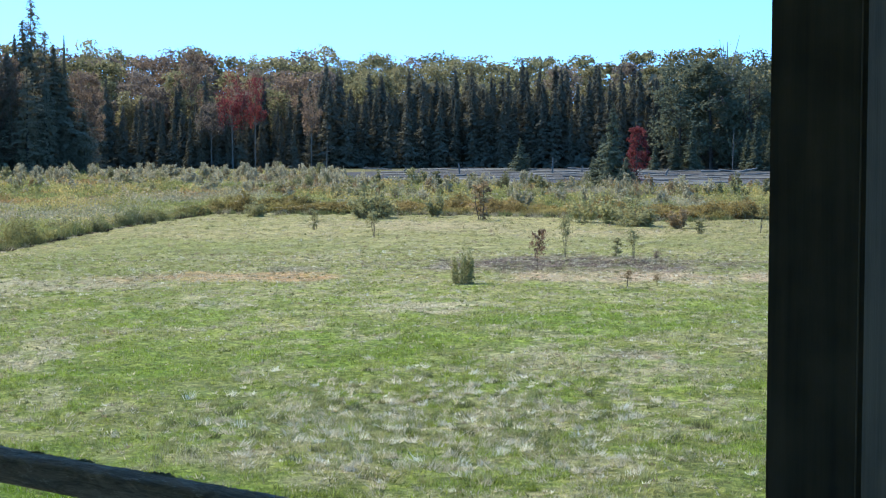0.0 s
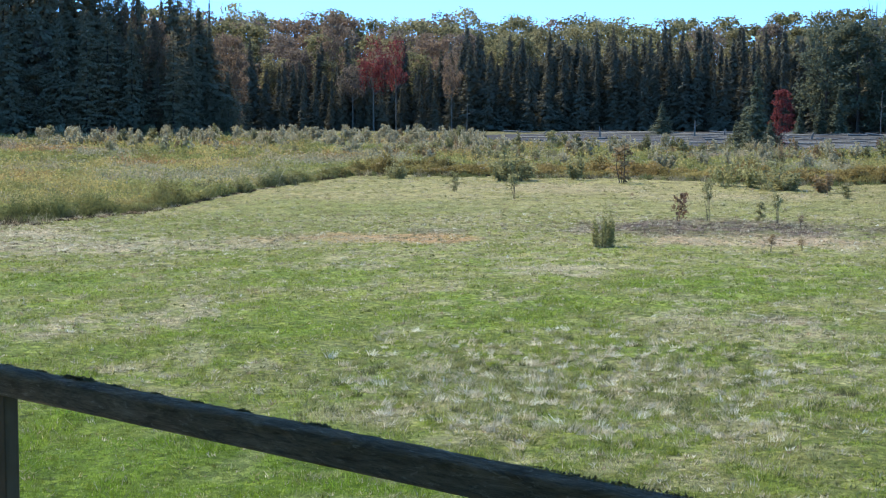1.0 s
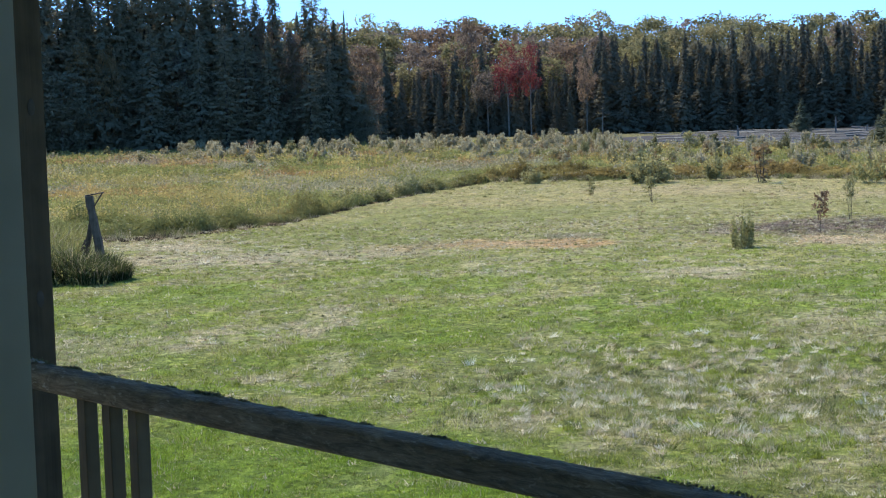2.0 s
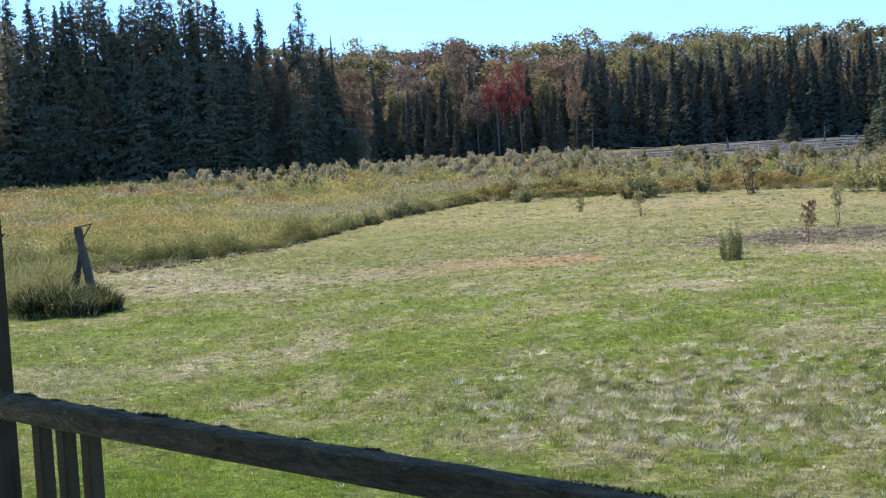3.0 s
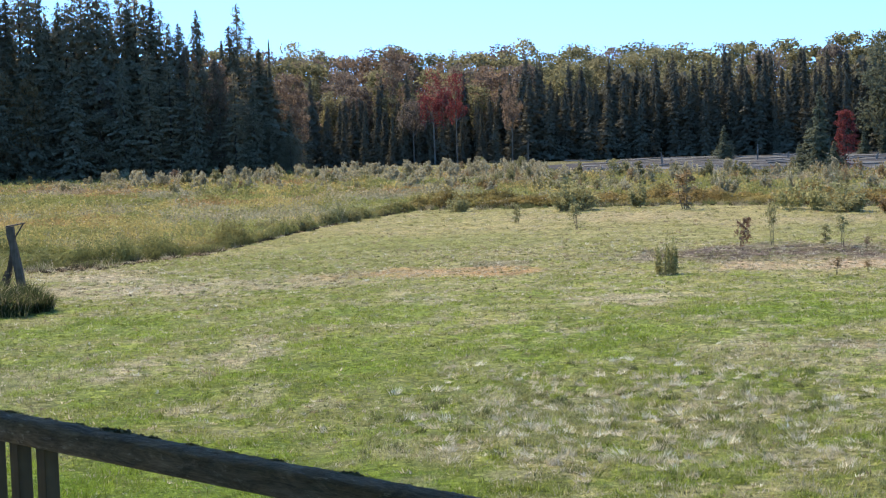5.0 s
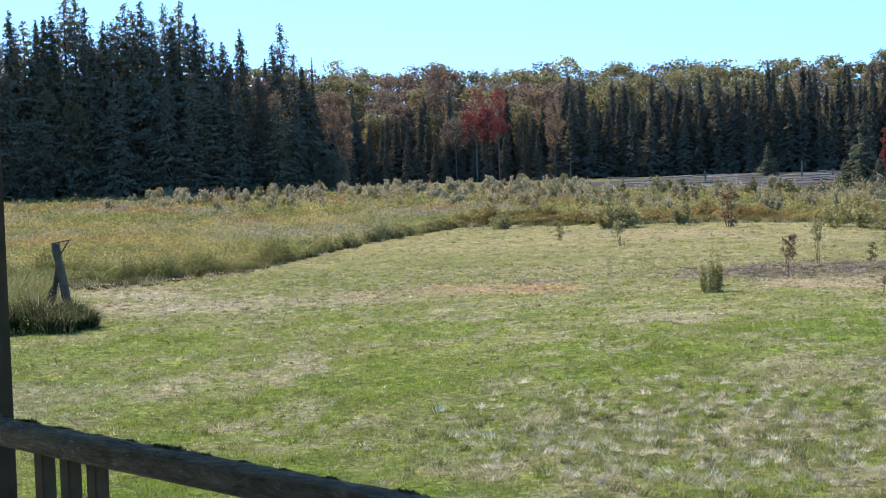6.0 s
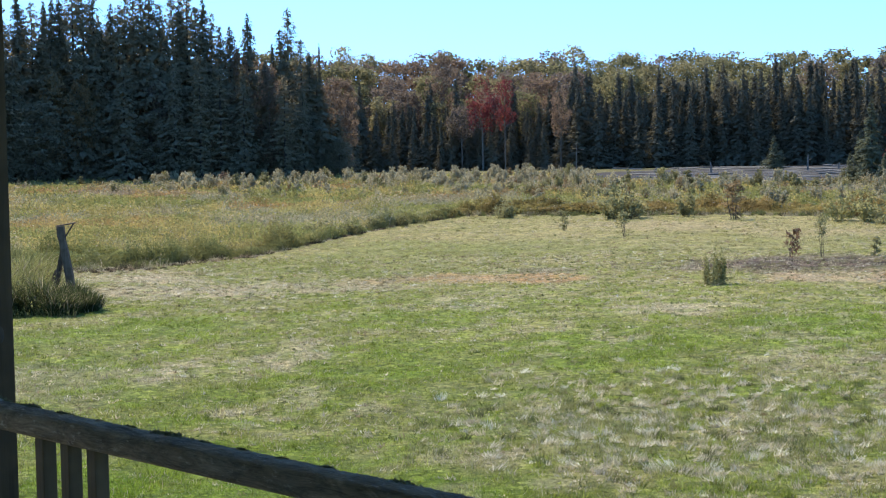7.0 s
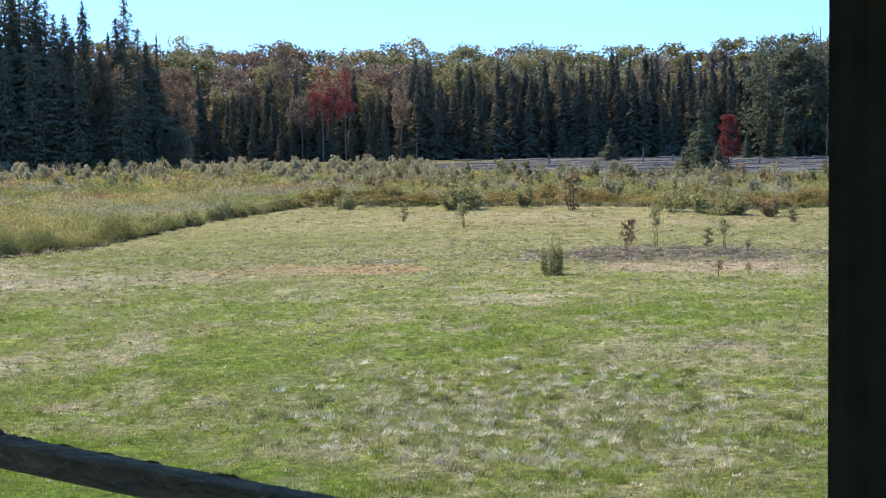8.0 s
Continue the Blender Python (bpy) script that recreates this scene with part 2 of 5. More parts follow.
def value_noise(x, y, size):
    u, v = np.asarray(x) / size + 1000.0, np.asarray(y) / size + 1000.0
    i, j = np.floor(u).astype(int), np.floor(v).astype(int)
    a, b = u - i, v - j
    a, b = a * a * (3 - 2 * a), b * b * (3 - 2 * b)
    g = lambda p, q: _lattice[p % 256, q % 256]
    return (g(i, j) * (1 - a) + g(i + 1, j) * a) * (1 - b) + (g(i, j + 1) * (1 - a) + g(i + 1, j + 1) * a) * b


def fbm(x, y, size, octaves=4):
    s, w, tot = 0.0, 1.0, 0.0
    for k in range(octaves):
        s = s + w * value_noise(x + 37 * k, y - 91 * k, size / 2 ** k)
        tot, w = tot + w, w * 0.55
    return s / tot


# ---- the plan of the field: turf colours and where the tall growth starts ----
EDGE_X = (-90, -30, -16.7, -14.6, -12.7, -12.3, -11.6, -10.2, -4, 2.3, 5.4, 8.4, 13.5, 60)
EDGE_Y = (37, 39, 41.0, 42.0, 47.5, 57, 64, 72.5, 71.5, 71.0, 68.5, 65.5, 67, 69)


def beyond_edge(x, y):
    """Metres by which a place lies inside the tall growth (negative: on the mown field)."""
    main = y - np.interp(x, EDGE_X, EDGE_Y)
    slant = 0.405 + 0.028 * np.clip((y - 32.6) / 0.8, 0, 1)
    weeds = np.minimum(y - 28.0, (-slant * y - x) * 1.5)
    return np.maximum(main, weeds) + 1.2 * (fbm(x, y, 2.5, 3) - 0.5)


GREEN, OLIVE = (0.142, 0.196, 0.03), (0.215, 0.205, 0.07)
STRAW, TAN = (0.36, 0.31, 0.20), (0.34, 0.27, 0.165)
MULCH, SOIL, GREYGRASS = (0.15, 0.115, 0.095), (0.12, 0.09, 0.07), (0.26, 0.25, 0.14)
PATCHES = []


def patch(x, y, rx, ry, colour, amount=0.8):
    PATCHES.append((x, y, rx, ry, colour, amount))


patch(-4.2, 12.3, 4.4, 3.0, (0.108, 0.17, 0.018), 0.95)
patch(-1.6, 16.8, 2.1, 3.0, GREYGRASS, 0.35)
patch(2.4, 21.9, 1.7, 2.3, STRAW, 0.5)
patch(1.2, 17.8, 1.0, 1.3, STRAW, 0.4)
patch(0.4, 14.9, 0.9, 1.1, STRAW, 0.35)
patch(-6.0, 23.1, 0.55, 2.4, STRAW, 0.8)
patch(-7.2, 21.4, 0.55, 1.2, STRAW, 0.75)
patch(-5.5, 18.0, 0.4, 0.5, STRAW, 0.7)
patch(-4.8, 17.6, 0.25, 0.35, STRAW, 0.7)
patch(-0.4, 29.4, 1.1, 1.1, STRAW, 0.85)
patch(-11.0, 33.4, 2.8, 2.0, (0.41, 0.345, 0.235), 0.9)
patch(-14.2, 38.9, 2.6, 2.0, TAN, 0.55)
patch(-4.3, 36.6, 3.6, 1.6, (0.37, 0.23, 0.12), 0.9)
patch(4.2, 36.6, 4.4, 2.2, (0.39, 0.285, 0.19), 0.95)
patch(-9.4, 34.4, 3.4, 1.8, STRAW, 0.7)
patch(-13.0, 36.8, 2.4, 1.6, (0.43, 0.365, 0.25), 0.9)
patch(3.2, 40.7, 4.3, 2.7, (0.13, 0.097, 0.08), 0.97)
patch(2.4, 26.8, 2.3, 2.0, GREEN, 0.85)
patch(-2.4, 23.0, 2.1, 2.8, GREEN, 0.7)
patch(-9.2, 26.6, 1.7, 2.6, GREEN, 0.85)
patch(-4.7, 27.6, 1.8, 2.0, GREEN, 0.7)
patch(-4.3, 29.9, 0.8, 1.0, GREYGRASS, 0.7)
patch(3.0, 22.9, 0.5, 0.8, SOIL, 0.6)
patch(-1.3, 61.0, 4.5, 3.4, TAN, 0.6)
patch(5.5, 56.0, 4.5, 3.0, TAN, 0.5)
patch(-3.6, 39.1, 0.9, 1.0, MULCH, 0.6)
patch(-9.0, 19.5, 1.6, 2.4, GREYGRASS, 0.6)
patch(0.0, 51.0, 9.0, 5.0, (0.2, 0.21, 0.075), 0.3)
patch(-7.5, 45.0, 4.0, 7.0, (0.19, 0.205, 0.06), 0.6)


def turf(x, y):
    """The colour of the ground cover at each place."""
    x, y = np.asarray(x, float), np.asarray(y, float)
    n1, n2, n3 = fbm(x, y, 4.0), fbm(x + 300, y, 1.1), fbm(x, y + 500, 14.0)
    far = np.clip((y - 24) / 30, 0, 1)
    c = np.empty(x.shape + (3,))
    base = np.clip((n1 - 0.35) * 2.6, 0, 1) * 0.35 + np.clip((n2 - 0.4) * 4, 0, 1) * 0.35 + np.clip((fbm(x + 77, y, 0.5, 2) - 0.4) * 4, 0, 1) * 0.3
    for k in range(3):
        near = GREEN[k] * 0.9 * (1 - base) + (0.235, 0.225, 0.085)[k] * base
        dry = OLIVE[k] * (1 - base) + (0.335, 0.28, 0.14)[k] * base
        c[..., k] = near * (1 - far) + dry * far
    for px, py, rx, ry, colour, amount in PATCHES:
        d = np.hypot((x - px) / rx, (y - py) / ry) + 1.5 * (fbm(x + px * 7, y * 0.6, 0.9, 4) - 0.5) + 1.2 * (n1 - 0.5)
        w = np.clip((1.15 - d) / 0.6, 0, 1) * amount
        for k in range(3):
            c[..., k] = c[..., k] * (1 - w) + colour[k] * w
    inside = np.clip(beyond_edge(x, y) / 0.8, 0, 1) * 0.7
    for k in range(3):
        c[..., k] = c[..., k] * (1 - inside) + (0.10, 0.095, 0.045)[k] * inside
    # thatch shows through in ragged flecks, tufts of fresh green stand between
    kept = np.clip((y - 9) / 5 + 0.35 * (x + 2), 0.12, 1) * np.clip((60 - y) / 20, 0.35, 1) * (1 - inside / 0.7)
    thatch = np.clip((fbm(x + 9, y * 0.7, 0.34, 3) - 0.52) / 0.12, 0, 1) * np.clip((fbm(x - 33, y * 0.7, 1.5, 2) - 0.38) / 0.2, 0, 1) * kept
    fresh = np.clip((fbm(x + 61, y * 0.7, 0.5, 3) - 0.53) / 0.1, 0, 1) * np.clip((44 - y) / 14, 0, 1) * (1 - thatch)
    dark = np.clip((fbm(x - 200, y * 0.8, 0.3, 3) - 0.34) / 0.24, 0, 1)[..., None]
    for k in range(3):
        c[..., k] = c[..., k] * (1 - 0.42 * thatch) + (0.37, 0.325, 0.215)[k] * 0.42 * thatch
        c[..., k] = c[..., k] * (1 - 0.5 * fresh) + (0.165, 0.235, 0.03)[k] * 0.5 * fresh
    return c * (0.80 + 0.22 * dark) * (0.84 + 0.32 * n3[..., None])


def relief(x, y):
    """Gentle unevenness of the field; the pond's basin lies a little lower."""
    near = np.clip((np.asarray(y) - 6) / 4, 0, 1) * np.clip((150 - np.asarray(y)) / 60, 0, 1)
    return near * (0.16 * (fbm(x, y, 9.0, 3) - 0.5) + 0.10 * (fbm(x, y, 1.1, 3) - 0.5)) + np.clip((np.asarray(y) - 10) / 4, 0, 1) * np.clip((36 - np.asarray(y)) / 8, 0, 1) * 0.035 * (fbm(x + 21, y, 0.42, 2) - 0.5)


# ---- ground ----
def build_ground():
    xs = np.concatenate([[-3000, -1200, -500, -250, -130, -80, -55, -40, -32], np.arange(-27, 17, 0.16), [20, 26, 34, 45, 65, 110, 220, 500, 1200, 3000]])
    ys = np.concatenate([[-3000, -800, -200, -60, -20, -5, 2, 6], np.arange(9, 34, 0.13), np.arange(34, 74, 0.3), np.arange(75, 130, 3.0), [140, 160, 190, 230, 280, 350, 500, 900, 3000]])
    gx, gy = np.meshgrid(xs, ys)
    gz = relief(gx, gy)
    co = np.stack([gx, gy, gz], -1).reshape(-1, 3)
    w, h = len(xs), len(ys)
    idx = np.arange(w * h).reshape(h, w)
    quads = np.stack([idx[:-1, :-1], idx[:-1, 1:], idx[1:, 1:], idx[1:, :-1]], -1).reshape(-1, 4)
    me = bpy.data.meshes.new("ground")
    me.from_pydata(co.tolist(), [], quads.tolist())
    at = me.attributes.new("tint", "FLOAT_COLOR", "POINT")
    c = np.ones((w * h, 4), dtype=np.float32)
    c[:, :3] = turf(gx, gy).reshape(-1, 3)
    at.data.foreach_set("color", c.ravel())
    me.polygons.foreach_set("use_smooth", [True] * len(me.polygons))
    ob = part("ground", me, M_GROUND)
    return tagged(ob, "uneven mown field of green and dry straw grass", "ground", kind="structure")


build_ground()


# ---- the house and its porch; the rail runs slantwise across the view ----
OUT = Vector((0.602, 0.799, 0))       # away from the house
ALONG = Vector((0.799, -0.602, 0))    # along the rail, from the far post to the near one
PORCH = Matrix(((ALONG.x, OUT.x, 0, 0), (ALONG.y, OUT.y, 0, 0), (0, 0, 1, 0), (0, 0, 0, 1)))   # porch axes: x along, y out, z up
DECK_Z, RAIL_TOP, EAVE_Z = 1.5, 2.452, 3.86
FRONT = 1.766                          # the posts' house side, metres out from the eye
RAIL_FAR = 1.826                       # the rail's outer edge
WALL_OUT = 0.257                       # the house wall's outer face
POST = 0.135


def on_porch(x, y, z, turn=0):
    return PORCH @ pose(x, y, z, 0, 0, turn)


# far-right corner of the far post and near-left corner of the near post, in porch axes
FAR_POST_X = (-1.670 * ALONG.x + 3.468 * ALONG.y) - POST / 2 + 0.016
NEAR_POST_X = (0.3925 * ALONG.x + 1.915 * ALONG.y) + 0.061


def porch_post(x, label, size):
    post = thing("porch_post", on_porch(x, FRONT + size / 2, DECK_Z), label, "post", "porch posts")
    bm = box(size, size, EAVE_Z - DECK_Z - 0.14, (0, 0, (EAVE_Z - DECK_Z - 0.14) / 2), 0.006, 2)
    part("shaft", bm, M_POST, post)
    rnd = random.Random(int(x * 1000))
    for face, zz in (((1, 0), rnd.uniform(1.05, 1.1)), ((0, -1), rnd.uniform(0.6, 0.7)), ((1, 0), 1.55)):
        kn = bmesh.new()
        bmesh.ops.create_icosphere(kn, subdivisions=2, radius=1)
        bmesh.ops.scale(kn, vec=(0.003 if face[0] else 0.0105, 0.0105 if face[0] else 0.003, 0.021), verts=kn.verts)
        bmesh.ops.translate(kn, vec=(face[0] * size / 2 + (0 if face[0] else 0.02), face[1] * size / 2 + (0.03 if face[0] else 0), zz), verts=kn.verts)
        part("knot", kn, M_BARK, post, "dark wood knot")
    return post


porch_post(FAR_POST_X, "square brown weathered porch post beside the balusters", POST)
porch_post(NEAR_POST_X, "square dark shaded porch post with splintered edge", 0.122)


def rail_mesh(length):
    """A weathered squared timber: straight, edges worn round, the top split and frayed along the grain."""
    bm = bmesh.new()
    n = 420
    prof = ((-0.034, -0.012), (-0.0345, 0.014), (-0.031, 0.024), (-0.024, 0.029), (-0.014, 0.0315), (-0.004, 0.0325), (0.006, 0.033), (0.016, 0.0325), (0.025, 0.030), (0.032, 0.024), (0.034, -0.012), (0.028, -0.02), (-0.028, -0.02))
    rings = []
    for i in range(n + 1):
        x = length * i / n
        ring = []
        for j, (py, pz) in enumerate(prof):
            top = 1.0 if pz > 0.022 else 0.0
            split = noise.noise(Vector((x * 7, py * 130, 3.7)))
            fray = noise.noise(Vector((x * 70, py * 160, 9.1)))
            ring.append(bm.verts.new((x, py + noise.noise(Vector((x * 5, j, 2))) * 0.0012, pz + top * (split * 0.0022 + fray * 0.0016) + noise.noise(Vector((x * 3, 1.3, 0))) * 0.0012)))
        rings.append(ring)
    for a, b in zip(rings, rings[1:]):
        for j in range(len(prof)):
            f = bm.faces.new((a[j], b[j], b[(j + 1) % len(prof)], a[(j + 1) % len(prof)]))
            f.smooth = True
    bm.faces.new(rings[0])
    bm.faces.new(rings[-1][::-1])
    bmesh.ops.recalc_face_normals(bm, faces=bm.faces)
    return bm


def tuft(seed, size):
    """A small cushion of moss with ragged blades."""
    rnd = np.random.RandomState(seed)
    n = 260
    a, r = rnd.uniform(0, math.tau, n), np.sqrt(rnd.uniform(0, 1, n))
    lump = 1 + 0.5 * np.sin(a * 3 + seed) * r
    base = np.stack([np.cos(a) * r * size * 1.3, np.sin(a) * r * size * 0.5, size * 0.30 * (1 - r * r) * lump * rnd.uniform(0, 1, n)], 1)
    tip = base + rnd.normal(0, 1, (n, 3)) * (size * 0.16, size * 0.14, size * 0.05) + np.array((0, 0, size * 0.2)) * rnd.uniform(0.3, 1.2, (n, 1))
    side = rnd.normal(0, 1, (n, 3)) * (size * 0.07, size * 0.07, size * 0.03)
    return tri_mesh("moss", np.stack([base - side, base + side, tip], 1))


def moss_strip(length):
    """Short fuzz along the rail's outer top edge, thick in places and missing in others."""
    rnd = np.random.RandomState(77)
    n = 5200
    x = rnd.uniform(0, length, n)
    thick = np.clip((fbm(x, 0 * x, 0.12, 3) - 0.48) / 0.2, 0, 1)
    keep_it = rnd.uniform(0, 1, n) < 0.12 + 0.88 * thick
    x, thick = x[keep_it], thick[keep_it]
    n = len(x)
    base = np.stack([x, rnd.uniform(0.004, 0.030, n), 0.0305 + 0 * x], 1)
    tip = base + np.stack([rnd.normal(0, 0.0025, n), rnd.normal(0, 0.002, n), rnd.uniform(0.001, 0.0045, n) * (0.4 + thick)], 1)
    side = rnd.normal(0, 1, (n, 3)) * (0.0013, 0.0013, 0.0003)
    return tri_mesh("moss", np.stack([base - side, base + side, tip], 1))


def baluster(parent, x):
    """Square at the top, chamfered into a turned spindle, square again at the foot."""
    s, z0 = 0.034, RAIL_TOP - 0.053 - DECK_Z
    holder = part("baluster", box(s, s, 0.235, (0, 0, z0 - 0.117), 0.002), M_BALUSTER, parent)
    holder.location = (x, 0, 0)
    bm = bmesh.new()
    prof = ((z0 - 0.23, 0.0175), (z0 - 0.245, 0.012), (z0 - 0.27, 0.014), (z0 - 0.36, 0.0165), (z0 - 0.45, 0.014), (z0 - 0.53, 0.011), (z0 - 0.55, 0.0165))
    tube([(0, 0, z) for z, r in prof], [r for z, r in prof], 12, bm)
    part("spindle", bm, M_BALUSTER, holder)
    part("foot", box(s, s, z0 - 0.55 - 0.1, (0, 0, (z0 - 0.55 + 0.1) / 2), 0.002), M_BALUSTER, holder)
    return holder


def porch_rail():
    x0, x1 = FAR_POST_X + POST / 2 + 0.001, NEAR_POST_X - 0.062
    rail = thing("porch_railing", on_porch(0, RAIL_FAR - 0.028, DECK_Z), "weathered grey porch railing with mossy top rail and turned balusters", "railing")
    top = part("top_rail", rail_mesh(x1 - x0), M_RAIL, rail)
    top.location = (x0, 0, RAIL_TOP - 0.033 - DECK_Z)
    for seed, (x, size) in enumerate(((0.775, 0.018), (0.72, 0.014), (0.225, 0.018), (0.19, 0.012), (0.06, 0.022), (0.10, 0.014), (1.0, 0.012), (1.25, 0.012), (0.5, 0.009), (0.35, 0.012), (0.62, 0.012), (1.45, 0.014), (0.88, 0.012), (1.12, 0.01), (0.02, 0.02))):
        m = part("moss", tuft(seed, size * 1.35), M_MOSS, top, "dark dry moss tuft")
        m.location = (x, 0.018, 0.030)
    part("moss", moss_strip(x1 - x0), M_MOSS, top, "thin dark moss along the top edge")
    for k, (x, w) in enumerate(((0.05, 0.017), (0.085, 0.012), (0.025, 0.010))):
        li = part("lichen", tuft(40 + k, w), M_LICHEN, top, "pale crust of lichen")
        li.location = (x, 0.012, 0.0335)
    part("bottom_rail", box(x1 - x0, 0.07, 0.04, ((x0 + x1) / 2, 0, 0.09), 0.004), M_RAIL, rail)
    for x in BALUSTERS:
        baluster(rail, x)


bal3 = -2.869 - 0.017
BALUSTERS = (bal3 - 0.212, bal3 - 0.106, bal3, -1.53, NEAR_POST_X - 0.35)

porch_rail()


def house():
    """The wall with the doorway in which the camera stands, the room behind it, the deck and the porch roof."""
    jamb_x = -0.213 * ALONG.x + 0.482 * ALONG.y          # the door opening's far side
    x0, x1 = jamb_x, jamb_x + 0.92
    t, top = 0.16, 3.62
    yc = WALL_OUT - t / 2 - 0.03
    wall = thing("wall_front", on_porch(0, 0, 0), "pale grey-green house wall with an open doorway", "wall", kind="structure")
    part("wall_left", box(4.0, t, 2.6, (x0 - 0.09 - 2.0, yc, 2.8)), M_SIDING, wall)
    part("wall_right", box(2.6, t, 2.6, (x1 + 0.09 + 1.3, yc, 2.8)), M_SIDING, wall)
    part("wall_above", box(x1 - x0 + 0.18, t, 4.1 - top - 0.09, ((x0 + x1) / 2, yc, (4.1 + top + 0.09) / 2)), M_SIDING, wall)
    frame_door = thing("door_frame", on_porch(0, 0, DECK_Z), "grey-green painted wooden door frame of the open doorway", "door frame", kind="structure")
    for sx, xx in ((-1, x0), (1, x1)):
        part("jamb", box(0.09, t + 0.02, top - DECK_Z, (xx + sx * 0.05, WALL_OUT - 0.034 - (t + 0.02) / 2, (top - DECK_Z) / 2), 0.004, 2), M_JAMB, frame_door)
        part("stop", box(0.1, 0.033, top - DECK_Z, (xx + sx * 0.05, WALL_OUT - 0.0165, (top - DECK_Z) / 2), 0.002, 2), M_JAMB, frame_door)
    part("head", box(x1 - x0 + 0.18, t + 0.05, 0.09, ((x0 + x1) / 2, WALL_OUT - (t + 0.05) / 2 - 0.006, top - DECK_Z + 0.046), 0.004, 2), M_JAMB, frame_door)
    room = thing("room", on_porch(0, 0, DECK_Z), "plain room behind the open doorway", "room", kind="structure")
    part("wall_back", box(6.6, 0.12, 2.6, (-0.4, -4.0, 1.3)), M_PLASTER, room)
    part("wall_end", box(0.12, 4.1, 2.6, (-3.7, -1.95, 1.3)), M_PLASTER, room)
    part("wall_end", box(0.12, 4.1, 2.6, (2.9, -1.95, 1.3)), M_PLASTER, room)
    part("room_floor", box(6.6, 4.0, 0.1, (-0.4, -1.95, -0.056)), M_DECK, room)
    c = tagged(part("ceiling", box(6.8, 4.2, 0.1, (-0.4, -1.9, 0)), M_PLASTER), "plain room ceiling", "ceiling", kind="structure")
    c.matrix_basis = on_porch(0, 0, DECK_Z + 2.66)
    # roof is out of view; overhang and left extension sized to shade the rail
    roof = thing("porch_roof", on_porch(0, 0, EAVE_Z), "wooden porch roof with open beam along the posts", "roof", kind="structure")
    part("beam", box(7.4, 0.14, 0.14, (-1.0, FRONT + POST / 2, -0.07), 0.005), M_SOFFIT, roof)
    part("roof_deck", box(8.4, 2.6, 0.06, (-1.4, 1.27, 0.08), 0.004), M_SOFFIT, roof)
    deck = thing("deck", on_porch(0, 0, DECK_Z), "worn porch deck of wooden boards on joists", "deck", kind="structure")
    boards = 11
    for i in range(boards):
        y = WALL_OUT + 0.08 + i * 0.145
        part("board", box(6.6, 0.138, 0.03, (-0.6, y, -0.02), 0.003), M_DECK, deck)
    part("fascia", box(6.6, 0.04, 0.24, (-0.6, WALL_OUT + 0.05 + boards * 0.145 - 0.02, -0.16), 0.003), M_DECK, deck)
    part("rim", box(6.6, 0.05, 1.5, (-0.6, WALL_OUT - 0.1, -0.78)), M_SIDING, deck)
    for x in (-3.6, -1.9, 0.0, 1.9):
        part("deck_post", box(0.12, 0.12, 1.46, (x, WALL_OUT + 1.45, -0.77), 0.004), M_DECK, deck)


house()


# ---- trees ----
def facing(rnd, normal, size, loose=0.7):
    """Two edge vectors of small leaves that lie roughly across the given directions."""
    nv = normal + rnd.normal(0, loose, normal.shape)
    nv /= np.linalg.norm(nv, axis=1)[:, None] + 1e-6
    e1 = np.cross(nv, rnd.normal(0, 1, normal.shape))
    e1 /= np.linalg.norm(e1, axis=1)[:, None] + 1e-6
    e2 = np.cross(nv, e1)
    return e1 * size[:, None], e2 * size[:, None]


